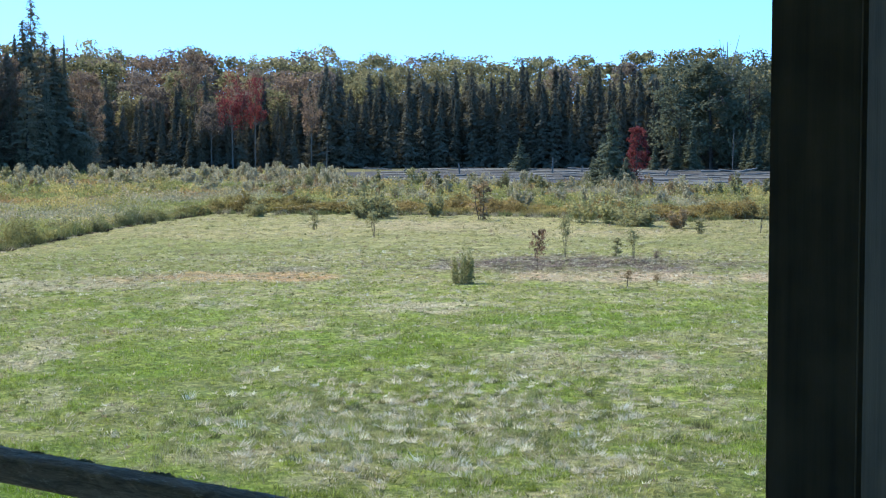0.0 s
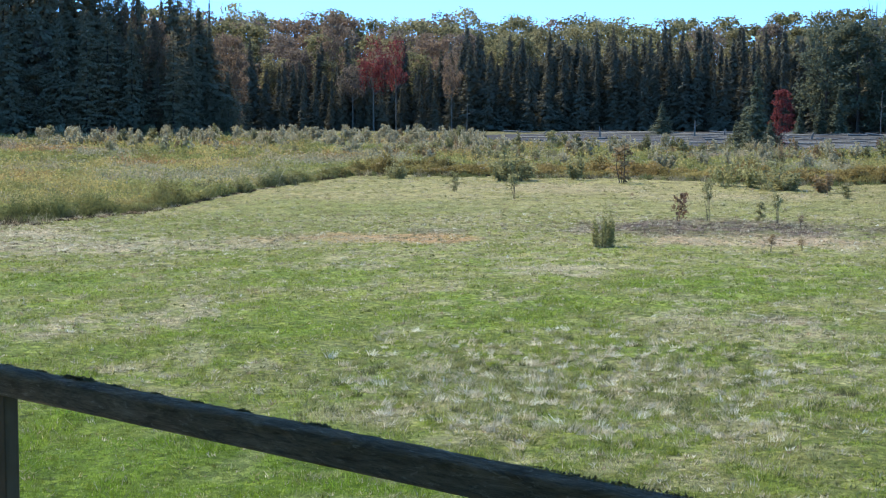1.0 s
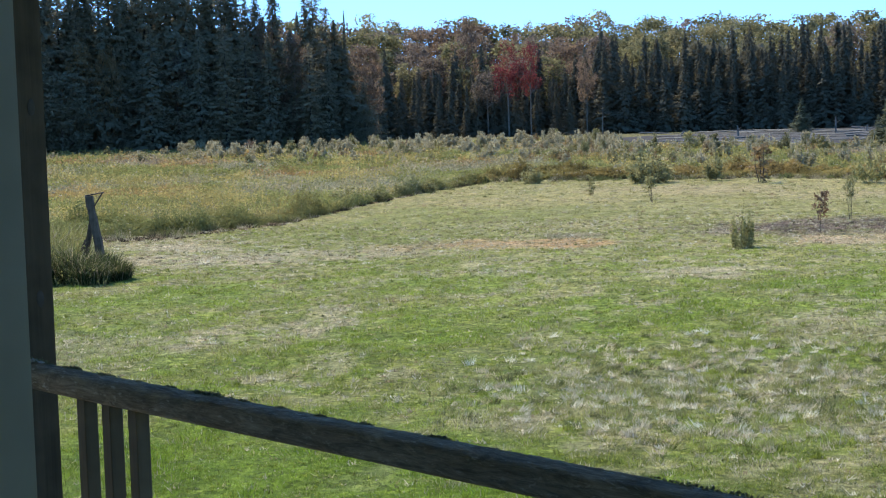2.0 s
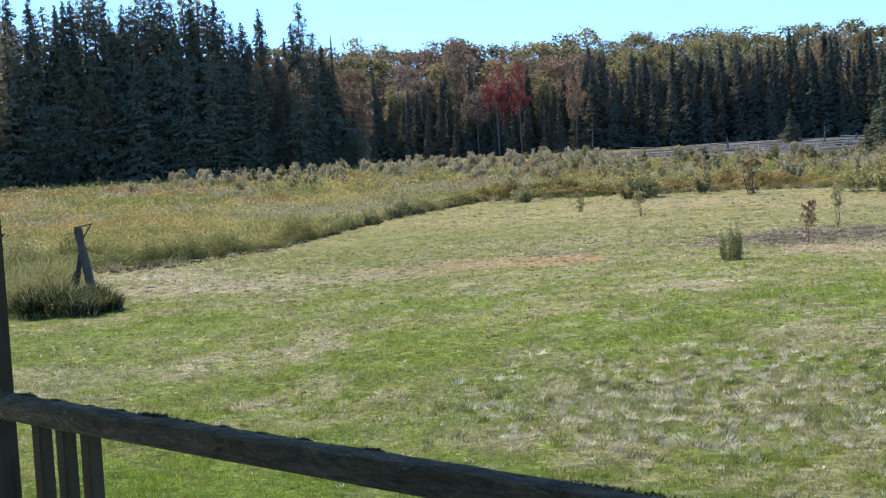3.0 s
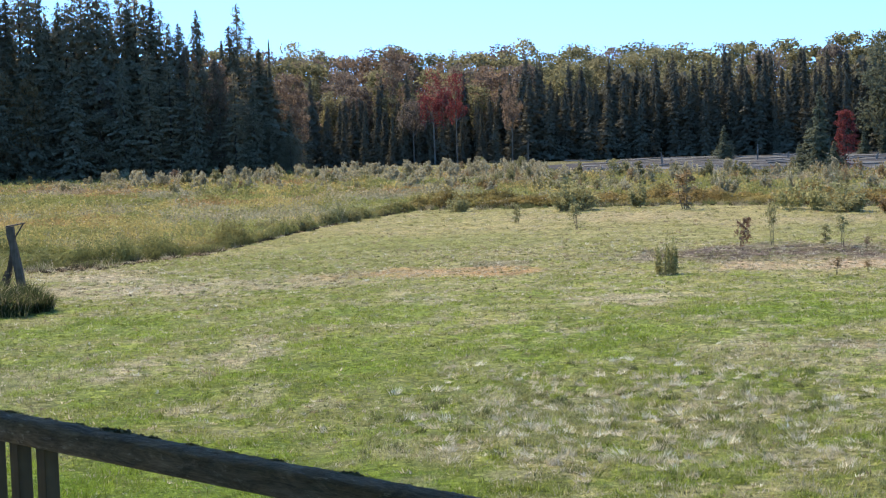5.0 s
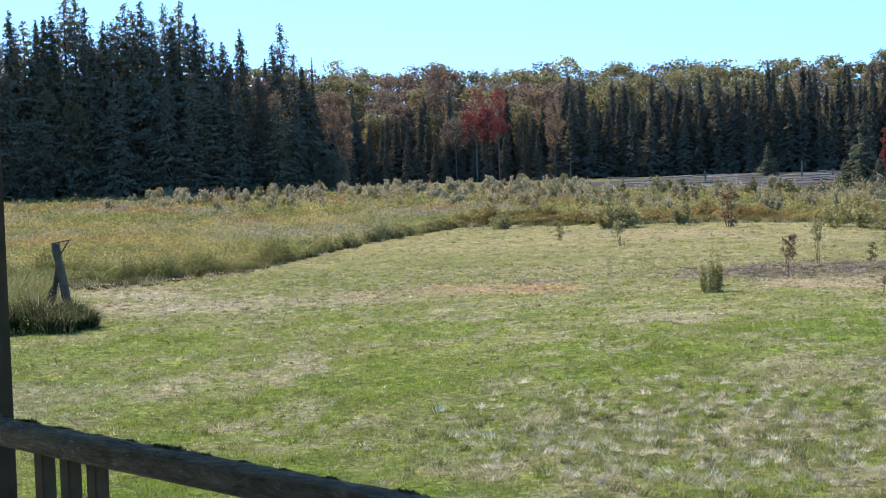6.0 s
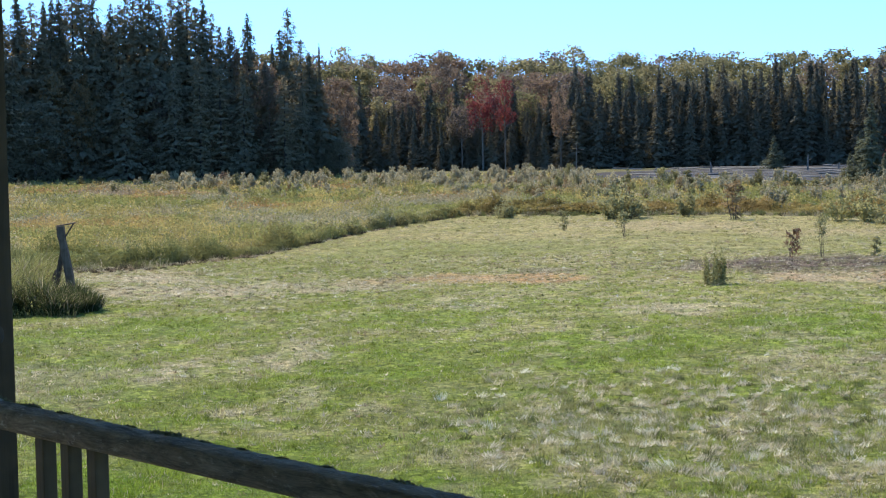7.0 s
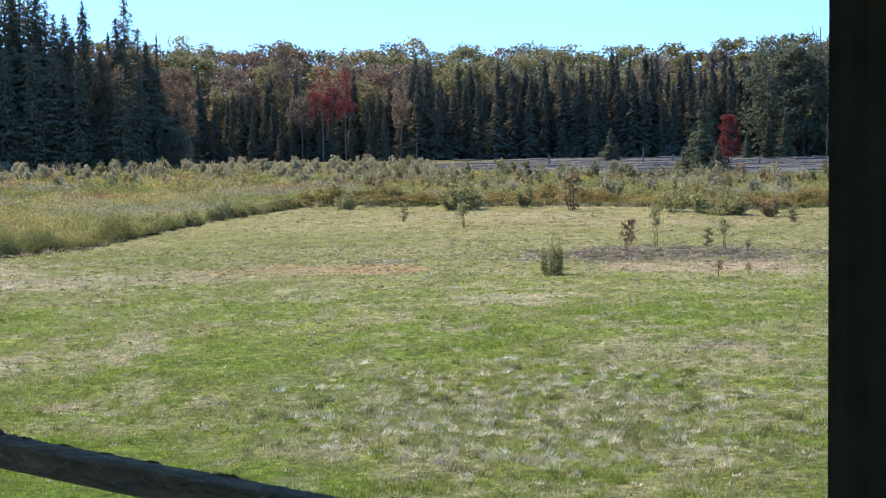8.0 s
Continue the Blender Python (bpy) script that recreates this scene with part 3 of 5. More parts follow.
def spruce_meshes(seed, h, w, sprays=3400, branches=300, ragged=0.35, droop=0.3, bare=0.02, taper=0.84, size=0.34, core=500, upturn=0.12, gap=0.0, lush=0.4):
    """A conifer: drooping branches at all heights, each hung with small sprays, round a shaded heart."""
    rnd = np.random.RandomState(seed)
    # branches: more and longer low down, a narrow leader at the top
    f = 1 - rnd.uniform(0, 1, branches) ** 0.72 * 0.995
    lead = np.linspace(0.7, 0.995, branches // 5)
    f[:len(lead)] = lead
    az = rnd.uniform(0, math.tau, branches)
    side = 1 + 0.22 * np.sin(az + seed) * np.sin(f * 9 + seed)
    length = w / 2 * ((1 - f) ** taper * rnd.uniform(1 - ragged, 1 + ragged * 0.35, branches) * side) + 0.10 + 0.12 * (1 - f)
    if gap:
        length *= np.where(rnd.uniform(0, 1, branches) < gap, 0.45, 1.0)
    z = h * (bare + (1 - bare) * f)
    k = rnd.choice(branches, sprays, p=(length + lush) / (length + lush).sum())
    t = rnd.uniform(0.06, 1.0, sprays) ** 0.85
    out = np.stack([np.cos(az[k]), np.sin(az[k]), np.zeros(sprays)], 1)
    across = np.stack([-out[:, 1], out[:, 0], out[:, 2]], 1)
    ln = length[k]
    p = out * (ln * t)[:, None] + across * (rnd.normal(0, 0.09, sprays) * ln * t)[:, None]
    p[:, 2] = z[k] + upturn * ln * t - droop * ln * t * t + rnd.normal(0, 0.05, sprays)
    s = size * rnd.uniform(0.55, 1.35, sprays) * np.clip(0.56 + 0.9 * (1 - f[k]), 0.56, 1)
    e = across * (s * rnd.uniform(0.25, 0.6, sprays))[:, None] + out * (s * rnd.normal(0, 0.25, sprays))[:, None]
    q = p + out * (s * rnd.uniform(0.3, 1.0, sprays))[:, None]
    q[:, 2] -= s * rnd.uniform(0.3, 1.1, sprays)
    tris = [np.stack([p - e, p + e, q], 1)]
    if core:
        fc = 1 - np.sqrt(rnd.uniform(0, 1, core))
        a = rnd.uniform(0, math.tau, core)
        u = np.stack([np.cos(a), np.sin(a), 0.25 + 0 * a], 1)
        c = u * (w / 2 * (1 - fc) ** taper * rnd.uniform(0.3, 0.55, core))[:, None]
        c[:, 2] = h * (bare + (1 - bare) * fc) * 0.97
        e1, e2 = facing(rnd, u, np.full(core, size * 1.5), 0.5)
        tris.append(np.stack([c - e1 * 0.6, c + e1 * 0.6, c + e2], 1))
    crown = tri_mesh("crown", np.concatenate(tris))
    lean = rnd.uniform(-0.01, 0.01, 2) * h
    bm = tube([(0, 0, -0.3), (lean[0] * 0.3, lean[1] * 0.3, h * 0.35), (0, 0, h * 0.985)], [h * 0.012 + 0.03, h * 0.008 + 0.02, 0.02], 7)
    return bm, crown


def leafy_meshes(seed, h, w, clumps=46, leaves=46, leaf=0.34, base=0.28, limbs=7, trunk_r=None, fill=0.75, spread=1.7, bushy=False):
    """A broad-leaved tree: trunk, forking limbs and a crown of loose leaf clumps with gaps."""
    rnd = np.random.RandomState(seed)
    bm = bmesh.new()
    tr = trunk_r or h * 0.013
    top = np.array((rnd.uniform(-0.05, 0.05) * w, rnd.uniform(-0.05, 0.05) * w, h * 0.82))
    tube([(0, 0, -0.3), tuple(top * (0.3, 0.3, 0.45)), tuple(top)], [tr, tr * 0.7, tr * 0.15], 7, bm)
    ends = [top]
    for i in range(limbs):
        f = rnd.uniform(base, 0.75)
        a = i * 2.4 + rnd.uniform(-0.4, 0.4)
        st = top * (f * 0.8, f * 0.8, f)
        out = w * 0.5 * rnd.uniform(0.55, 0.9) * math.sin(math.pi * min(1, max(0.25, (f - base) / (1 - base) * 0.8 + 0.2)))
        en = st + np.array((math.cos(a) * out, math.sin(a) * out, h * rnd.uniform(0.1, 0.25)))
        mid = (st + en) / 2 + np.array((0, 0, -0.03 * h))
        tube([tuple(st), tuple(mid), tuple(en)], [tr * 0.42, tr * 0.28, tr * 0.08], 5, bm)
        ends += [en, (mid + en) / 2]
    tris = []
    for c in range(clumps):
        if c < len(ends):
            p = ends[c]
        else:
            f = rnd.uniform(0, 1) ** 0.8
            zz = h * (base + (1 - base) * f)
            rr = w * 0.5 * math.sin(math.pi * (0.12 + 0.8 * f)) ** 0.7 * math.sqrt(rnd.uniform(0.15, 1)) * 0.92
            if bushy:
                rr = w * 0.5 * (1 - f) ** 0.35 * math.sqrt(rnd.uniform(0.05, 1)) * 0.9
            a = rnd.uniform(0, math.tau)
            p = np.array((math.cos(a) * rr, math.sin(a) * rr, zz))
        size = w * rnd.uniform(0.07, 0.15)
        n = int(leaves * rnd.uniform(fill, 1.2))
        ball = rnd.normal(0, 1, (n, 3))
        ball /= np.linalg.norm(ball, axis=1)[:, None]
        q = p + ball * (rnd.uniform(0.25, 1, n) ** 0.5)[:, None] * spread * np.array((size, size, size * 0.72))
        e1, e2 = facing(rnd, ball + np.array((0, 0, 0.35)), leaf * rnd.uniform(0.5, 1.1, n), 0.75)
        tris.append(np.stack([q - e1 * 0.5, q + e1 * 0.5, q + e2], 1))
    return bm, tri_mesh("crown", np.concatenate(tris))


def spiky_meshes(seed, h, w, stems=26, leaves=34, leaf=0.09, low=0.2, wide=0.25):
    """An upright bush: many thin stems that fan out from the ground, with small leaves along them and pointed tops."""
    rnd = np.random.RandomState(seed)
    bm = bmesh.new()
    tris = []
    for i in range(stems):
        a = rnd.uniform(0, math.tau)
        r = w * 0.5 * math.sqrt(rnd.uniform(0, 1))
        hh = h * rnd.uniform(0.55, 1.0) * (1 - 0.55 * (2 * r / w) ** 1.5)
        foot = np.array((math.cos(a) * r * wide, math.sin(a) * r * wide, -0.05))
        bend = np.array((math.cos(a) * r * (0.4 + 0.6 * wide), math.sin(a) * r * (0.4 + 0.6 * wide), hh * 0.5))
        top = np.array((math.cos(a) * r, math.sin(a) * r, hh))
        if i % 2 == 0:
            tube([tuple(foot), tuple(bend), tuple(top)], [0.008, 0.006, 0.002], 3, bm)
        t = rnd.uniform(low, 1.0, leaves)[:, None]
        q = np.where(t < 0.5, foot + (bend - foot) * t * 2, bend + (top - bend) * (t * 2 - 1))
        q = q + rnd.normal(0, 1, (leaves, 3)) * (0.05 * w * (1.25 - t))
        e1, e2 = rnd.normal(0, 1, (leaves, 3)), rnd.normal(0, 1, (leaves, 3))
        e1 *= leaf * 0.4 * rnd.uniform(0.6, 1.1, (leaves, 1)) / np.linalg.norm(e1, axis=1)[:, None]
        e2 *= leaf * rnd.uniform(0.6, 1.2, (leaves, 1)) / np.linalg.norm(e2, axis=1)[:, None]
        tris.append(np.stack([q - e1, q + e1, q + e2], 1))
    return bm, tri_mesh("crown", np.concatenate(tris))


def sapling_meshes(seed, h, w, stems=2, leaves=150, leaf=0.12, low=0.45, heads=5):
    """A young tree: one to three thin bent stems with side twigs, leaves in loose bunches towards the top."""
    rnd = np.random.RandomState(seed)
    bm = bmesh.new()
    bunches = []
    for i in range(stems):
        a = rnd.uniform(0, math.tau)
        foot = np.array((math.cos(a), math.sin(a), 0)) * w * (0.12 if stems > 1 else 0) * np.array((1, 1, 0)) + np.array((0, 0, -0.05))
        top = foot + np.array((math.cos(a) * w * 0.2, math.sin(a) * w * 0.2, h * rnd.uniform(0.85, 1.0)))
        mid = (foot + top) / 2 + np.append(rnd.normal(0, 0.05 * w, 2), 0)
        tube([tuple(foot), tuple(mid), tuple(top)], [0.014, 0.010, 0.004], 5, bm)
        for k in range(heads):
            t = low + (1 - low) * (k + 0.5) / heads
            st = foot + (top - foot) * t
            b = k * 2.4 + rnd.uniform(-0.5, 0.5)
            en = st + np.array((math.cos(b), math.sin(b), 0.45)) * w * rnd.uniform(0.2, 0.5) * (1.15 - 0.6 * t)
            tube([tuple(st), tuple(en)], [0.006, 0.002], 3, bm)
            bunches += [en, (st + en) / 2]
        bunches.append(top)
    p = np.array(bunches)[rnd.randint(0, len(bunches), leaves * stems)]
    q = p + rnd.normal(0, 0.085 * w, p.shape) * (1, 1, 1.2)
    e1, e2 = facing(rnd, np.tile((0.0, 0.0, 0.5), (len(q), 1)), leaf * rnd.uniform(0.5, 1.1, len(q)), 0.9)
    return bm, tri_mesh("crown", np.stack([q - e1 * 0.35, q + e1 * 0.35, q + e2], 1))


STOCK = {}


def plant(kind, x, y, scale, leaf_mat, bark_mat, label, category, group, turn=None, sz=None, name=None, rnd=random.Random(11)):
    """Stands a tree or shrub of a kind in the plan; trees of one kind share their meshes."""
    trunk_me, crown_me = STOCK[kind]
    name = name or kind.split("_")[0]
    z = float(relief(x, y)) - 0.02
    ob = thing(name, Matrix.LocRotScale((x, y, z), Euler((0, 0, rnd.uniform(0, math.tau) if turn is None else turn)), (scale, scale, sz or scale)), label, category, group)
    for pname, me, mat in (("trunk" if "tree" in category else "stem", trunk_me, bark_mat), ("crown" if "tree" in category else "foliage", crown_me, leaf_mat)):
        if me is None:
            continue
        if not me.materials:
            me.materials.append(None)
        p = new(pname, me)
        p.parent = ob
        p.material_slots[0].link = "OBJECT"
        p.material_slots[0].material = mat
    return ob


def keep(kind, pair):
    bm, crown = pair
    me = bpy.data.meshes.new(kind)
    bm.to_mesh(me)
    bm.free()
    STOCK[kind] = (me, crown)


for i in range(6):
    keep(f"spruce_{i}", spruce_meshes(20 + i, 16.0, (5.2, 4.4, 6.0, 4.0, 4.8, 3.6)[i], ragged=(0.22, 0.3, 0.26, 0.2, 0.34, 0.26)[i], gap=(0, 0.06, 0, 0.1, 0.06, 0)[i], taper=0.98, lush=0.3))
for i in range(4):
    keep(f"fir_{i}", spruce_meshes(30 + i, 16.0, (6.4, 5.2, 7.4, 4.4)[i], sprays=7600, branches=560, ragged=(0.35, 0.45, 0.4, 0.3)[i], size=0.235, core=800, lush=0.45, gap=(0.05, 0.1, 0, 0.1)[i]))
for i in range(3):
    keep(f"larch_{i}", spruce_meshes(40 + i, 18.0, (7.0, 8.0, 6.4)[i], sprays=6600, branches=360, ragged=0.5, droop=0.12, bare=0.05, taper=0.55, size=0.25, core=600, upturn=0.10, gap=0.2, lush=0.9))
for i in range(3):
    keep(f"pine_{i}", leafy_meshes(60 + i, 17.0, (8.5, 7.5, 9.5)[i], clumps=130, leaves=48, leaf=0.42, base=0.04, limbs=10, spread=1.3))
for i in range(5):
    keep(f"broadleaf_{i}", leafy_meshes(80 + i, 18.0, (9.0, 8.0, 10.0, 7.5, 9.5)[i], clumps=104, leaves=48, leaf=0.42, base=0.14, limbs=9, spread=1.25))
for i in range(2):
    keep(f"maple_{i}", leafy_meshes(90 + i, 18.0, 8.0, clumps=60, leaves=42, leaf=0.40, base=0.46, limbs=12, spread=1.5))
keep("aspen_0", leafy_meshes(97, 18.0, 7.0, clumps=70, leaves=34, leaf=0.26, base=0.4, limbs=24, spread=1.0))
keep("bare_0", leafy_meshes(95, 18.0, 6.0, clumps=2, leaves=3, leaf=0.2, base=0.3, limbs=30, trunk_r=0.32))
for i in range(4):
    keep(f"shrub_{i}", leafy_meshes(100 + i, 1.6, (1.5, 1.9, 1.2, 1.6)[i], clumps=30, leaves=42, leaf=0.12, base=0.04, limbs=9, trunk_r=0.012, bushy=True, spread=1.3))

AWAY = lambda az, d: (d * math.sin(radians(az)), d * math.cos(radians(az)))


def forest():
    rnd = random.Random(7)
    conifer = "dark green spruce tree at the edge of the woods"
    broad = {M_OLIVE: "olive green broadleaf tree in the far woods", M_GOLD: "yellowing broadleaf tree in the far woods", M_RUST: "rust orange autumn tree in the far woods",
             M_BROWNLEAF: "purplish brown autumn tree in the far woods", M_RED: "bright red maple tree at the woods' edge"}
    larch = "tall feathery larch tree among spruces"
    # the near stand on the left: tall spruces and larches, lower towards its end
    for row, d in enumerate((170, 176, 184, 194)):
        az = -30.0
        while az < -12.6 + row * 0.1:
            top = np.interp(az, (-30, -23.5, -21.5, -18, -17, -15.5, -14, -12.4), (19.5, 19.0, 18.5, 19.0, 16.5, 14.5, 13.0, 7.0))
            hgt = top * rnd.uniform(0.6, 0.95) if row < 2 else top * rnd.uniform(0.8, 1.0)
            s = hgt / 16.0
            fat = rnd.uniform(1.2, 1.7)
            x, y = AWAY(az, d + rnd.uniform(-2.5, 2.5))
            if rnd.random() < 0.35:
                plant(f"larch_{rnd.randrange(3)}", x, y, s * 16 / 18 * min(fat, 1.2), M_LARCH, M_BARK, larch, "tree", "left stand", sz=s * 16 / 18, name="larch")
            elif row < 2 and rnd.random() < 0.15:
                plant(f"pine_{rnd.randrange(3)}", x, y, s * 0.8, M_SPRUCE, M_BARK, "broad dark pine tree among spruces", "tree", "left stand", sz=s * 0.56, name="pine")
            else:
                plant(f"fir_{rnd.randrange(4)}", x, y, s * fat * 0.85, M_SPRUCE, M_BARK, conifer, "tree", "left stand", sz=s, name="spruce")
            az += rnd.uniform(0.6, 1.05)
    # the tops that show against the sky
    for az, hgt, kind, fat in ((-23.86, 20.6, "fir_1", 1.2), (-22.99, 19.6, "fir_3", 1.0), (-22.72, 20.0, "fir_3", 1.0), (-22.45, 20.0, "fir_3", 1.2), (-22.0, 22.0, "larch_1", 1.1), (-21.65, 22.4, "larch_0", 0.9),
                               (-21.1, 17.6, "fir_1", 1.3), (-20.45, 19.2, "larch_2", 1.0), (-19.92, 21.2, "larch_0", 0.9), (-19.37, 21.6, "fir_2", 1.15), (-18.56, 21.2, "larch_2", 0.75), (-18.04, 21.4, "larch_1", 1.0),
                               (-17.49, 20.0, "fir_1", 1.0), (-17.2, 18.4, "larch_2", 0.9), (-16.55, 17.0, "fir_0", 1.25), (-15.91, 18.4, "fir_0", 1.0), (-15.06, 15.0, "fir_3", 0.8), (-14.78, 16.6, "fir_2", 1.2),
                               (-14.5, 18.9, "larch_2", 0.85), (-14.05, 15.4, "larch_0", 1.0), (-13.75, 14.0, "fir_3", 1.4), (-13.39, 15.0, "fir_3", 0.4), (-13.5, 11.8, "fir_2", 2.0), (-12.75, 7.2, "fir_1", 1.8), (-24.6, 21.0, "fir_0", 1.2), (-23.4, 19.5, "larch_1", 1.1), (-21.3, 21.0, "fir_2", 1.0), (-20.7, 19.5, "fir_0", 1.0), (-20.2, 20.0, "larch_1", 1.0), (-19.65, 20.3, "larch_0", 1.0), (-19.0, 19.5, "fir_2", 1.1), (-18.3, 19.8, "fir_1", 1.1), (-17.75, 19.0, "larch_0", 1.0), (-16.9, 17.0, "fir_2", 1.0)):
        x, y = AWAY(az, 174)
        base_h = 16 if "fir" in kind else 18
        plant(kind, x, y, hgt / base_h * fat, M_SPRUCE if "fir" in kind else M_LARCH, M_BARK, conifer if "fir" in kind else larch, "tree", "left stand", sz=hgt / base_h, name="spruce" if "fir" in kind else "larch")
    for az, d, z, w, mat in ((-22.7, 171, 11.5, 3.4, M_TANLEAF), (-21.8, 171, 11.5, 3.4, M_TANLEAF), (-20.2, 175, 13.5, 4, M_BROWNLEAF), (-16.25, 173, 14.0, 3.0, M_RUST), (-15.2, 170, 12.0, 3.2, M_RUST),
                             (-12.95, 176, 10.8, 4.0, M_RUST), (-12.5, 178, 11.0, 4.0, M_RUST), (-19.1, 172, 11.0, 3.5, M_BROWNLEAF)):
        x, y = AWAY(az, d)
        plant(f"broadleaf_{rnd.randrange(5)}", x, y, w / 9, mat, M_PALEBARK, broad.get(mat, "tan autumn tree among spruces"), "tree", "left stand", sz=z / 18, name="broadleaf_tree")
    # the far woods: broadleaf canopy behind, spruces along the water
    for row, d in enumerate((248, 256, 265, 275, 286)):
        az = -15.5
        while az < (-3.5 if row == 0 else 17.5):
            hgt = (11.5, 14.2, 16.4, 18.5, 20.2)[row] * rnd.uniform(0.9, 1.06) * (0.96 if az > 0 else 1.0)
            u = rnd.random()
            if az < -4:
                mat = M_RUST if u < 0.24 else M_BROWNLEAF if u < 0.52 else M_OLIVE if u < 0.86 else M_GOLD
            else:
                mat = M_GOLD if u < 0.35 else M_BROWNLEAF if u < 0.42 else M_OLIVE
            x, y = AWAY(az, d + rnd.uniform(-3, 3))
            plant(f"broadleaf_{rnd.randrange(5)}", x, y, hgt / 18 * rnd.uniform(1.05, 1.4), mat, M_PALEBARK, broad[mat], "tree", "far woods", sz=hgt / 18, name="broadleaf_tree")
            az += rnd.uniform(0.85, 1.35)
    for row, d in enumerate((233, 237, 241, 246)):
        az = -14.5 + 0.3 * row
        while az < 17.5:
            dense = az > -4.5
            tall = (12.6, 13.8, 15.0, 15.8)[row] if dense else (8.5, 10.0, 12.0, 13.5)[row]
            s = tall * rnd.uniform(0.68, 1.05) / 16
            x, y = AWAY(az, d + rnd.uniform(-2, 2))
            plant(f"spruce_{rnd.randrange(6)}", x, y, s * rnd.uniform(1.0, 1.5), M_SHADEDSPRUCE, M_BARK, conifer, "tree", "far spruces", sz=s, name="spruce")
            az += rnd.uniform(0.36, 0.7) if dense else rnd.uniform(0.38, 0.75)
    for az, hgt in ((-11.97, 13.6), (-8.5, 14.0), (-3.95, 11.4), (-1.23, 14.9), (-0.74, 13.9), (0.46, 15.4), (1.75, 14.3), (2.86, 16.3), (3.48, 15.0), (4.25, 15.3), (5.6, 15.7), (6.4, 15.4)):
        x, y = AWAY(az, 238)
        plant(f"spruce_{rnd.choice((0, 3, 5))}", x, y, hgt / 16 * rnd.uniform(0.85, 1.1), M_SHADEDSPRUCE, M_BARK, conifer, "tree", "far spruces", sz=hgt / 16, name="spruce")
    # thin feathery crowns above the canopy
    for az, hgt in ((-2.6, 18.6), (-9.0, 18.2), (-6.6, 18.2), (0.7, 17.6), (-12.2, 17.2), (4.0, 17.2)):
        x, y = AWAY(az, 262)
        plant("aspen_0", x, y, rnd.uniform(0.8, 1.1), M_GOLD, M_PALEBARK, "thin yellowing tree with feathery crown above the woods", "tree", "far woods", sz=hgt / 18, name="broadleaf_tree")
    # trees that stand out
    for az, d, hgt, w, kind, mat, bark, label in (
            (-7.55, 231, 13.2, 4.6, "maple_0", M_RED, M_PALEBARK, "bright red maple tree with pale trunks"),
            (-6.75, 231, 13.2, 3.4, "maple_1", M_RED, M_PALEBARK, "bright red maple tree with pale trunks"),
            (-4.75, 231, 11.2, 3.2, "maple_0", M_RUST, M_PALEBARK, "small rust orange tree before dark spruces"),
            (-8.3, 234, 9.5, 4.5, "maple_1", M_BROWNLEAF, M_PALEBARK, "purplish brown tree below a red maple"),
            (-9.0, 250, 17.8, 6.0, "broadleaf_2", M_RUST, M_PALEBARK, "rust orange autumn tree in the far woods"),
            (6.97, 116, 4.5, 1.9, "broadleaf_3", M_RED, M_BARK, "small bright red maple beside a spruce"),
            (8.5, 225, 15.2, 9.0, "pine_0", M_PINE, M_BARK, "broad dark pine tree by the pond"),
            (9.6, 222, 14.8, 9.5, "pine_1", M_PINE, M_BARK, "broad dark pine tree by the pond"),
            (11.0, 220, 15.6, 10.0, "pine_2", M_PINE, M_BARK, "broad dark pine tree by the pond"),
            (12.4, 222, 15.4, 10.0, "pine_0", M_PINE, M_BARK, "broad dark pine tree by the pond"),
            (14.0, 222, 15.4, 10.0, "pine_1", M_PINE, M_BARK, "broad dark pine tree by the pond"),
            (10.15, 232, 22.2, 6.0, "bare_0", M_TANLEAF, M_DEAD, "bare grey dead tree above the woods")):
        x, y = AWAY(az, d)
        base_w = {"broadleaf_0": 9.0, "broadleaf_1": 8.0, "broadleaf_2": 10.0, "broadleaf_3": 7.5, "maple_0": 8.0, "maple_1": 8.0, "pine_0": 8.5, "pine_1": 7.5, "pine_2": 9.5, "bare_0": 6.0}[kind]
        plant(kind, x, y, w / base_w, mat, bark, label, "tree", "standing out", sz=hgt / (17 if "pine" in kind else 18), name={"pine": "pine", "bare": "dead_tree", "broadleaf": "maple_tree", "maple": "maple_tree"}[kind.split("_")[0]])
    for az, d, hgt, w, kind in ((6.12, 115, 6.3, 3.3, "spruce_2"), (5.75, 117, 3.9, 2.4, "spruce_4"), (5.4, 118, 2.4, 1.8, "spruce_2"), (6.6, 113, 2.4, 2.0, "spruce_0"), (8.35, 207, 4.8, 2.4, "spruce_3"), (8.95, 207, 6.3, 3.0, "spruce_1"), (2.8, 195, 4.2, 3.4, "spruce_2"), (11.2, 206, 7.0, 3.0, "spruce_1"),
                                (11.7, 207, 6.0, 2.6, "spruce_3"), (10.9, 210, 5.5, 2.6, "spruce_5"), (12.5, 205, 6.5, 3.2, "spruce_4"), (7.6, 206, 3.5, 2.0, "spruce_0"), (6.0, 190, 3.0, 3.6, "spruce_2")):
        x, y = AWAY(az, d)
        base_w = (5.2, 4.4, 6.0, 4.0, 4.8, 3.6)[int(kind[-1])]
        plant(kind, x, y, w / base_w, M_PINE, M_BARK, "young spruce tree on the pond's shore", "tree", "shore spruces", sz=hgt / 16, name="spruce")


forest()


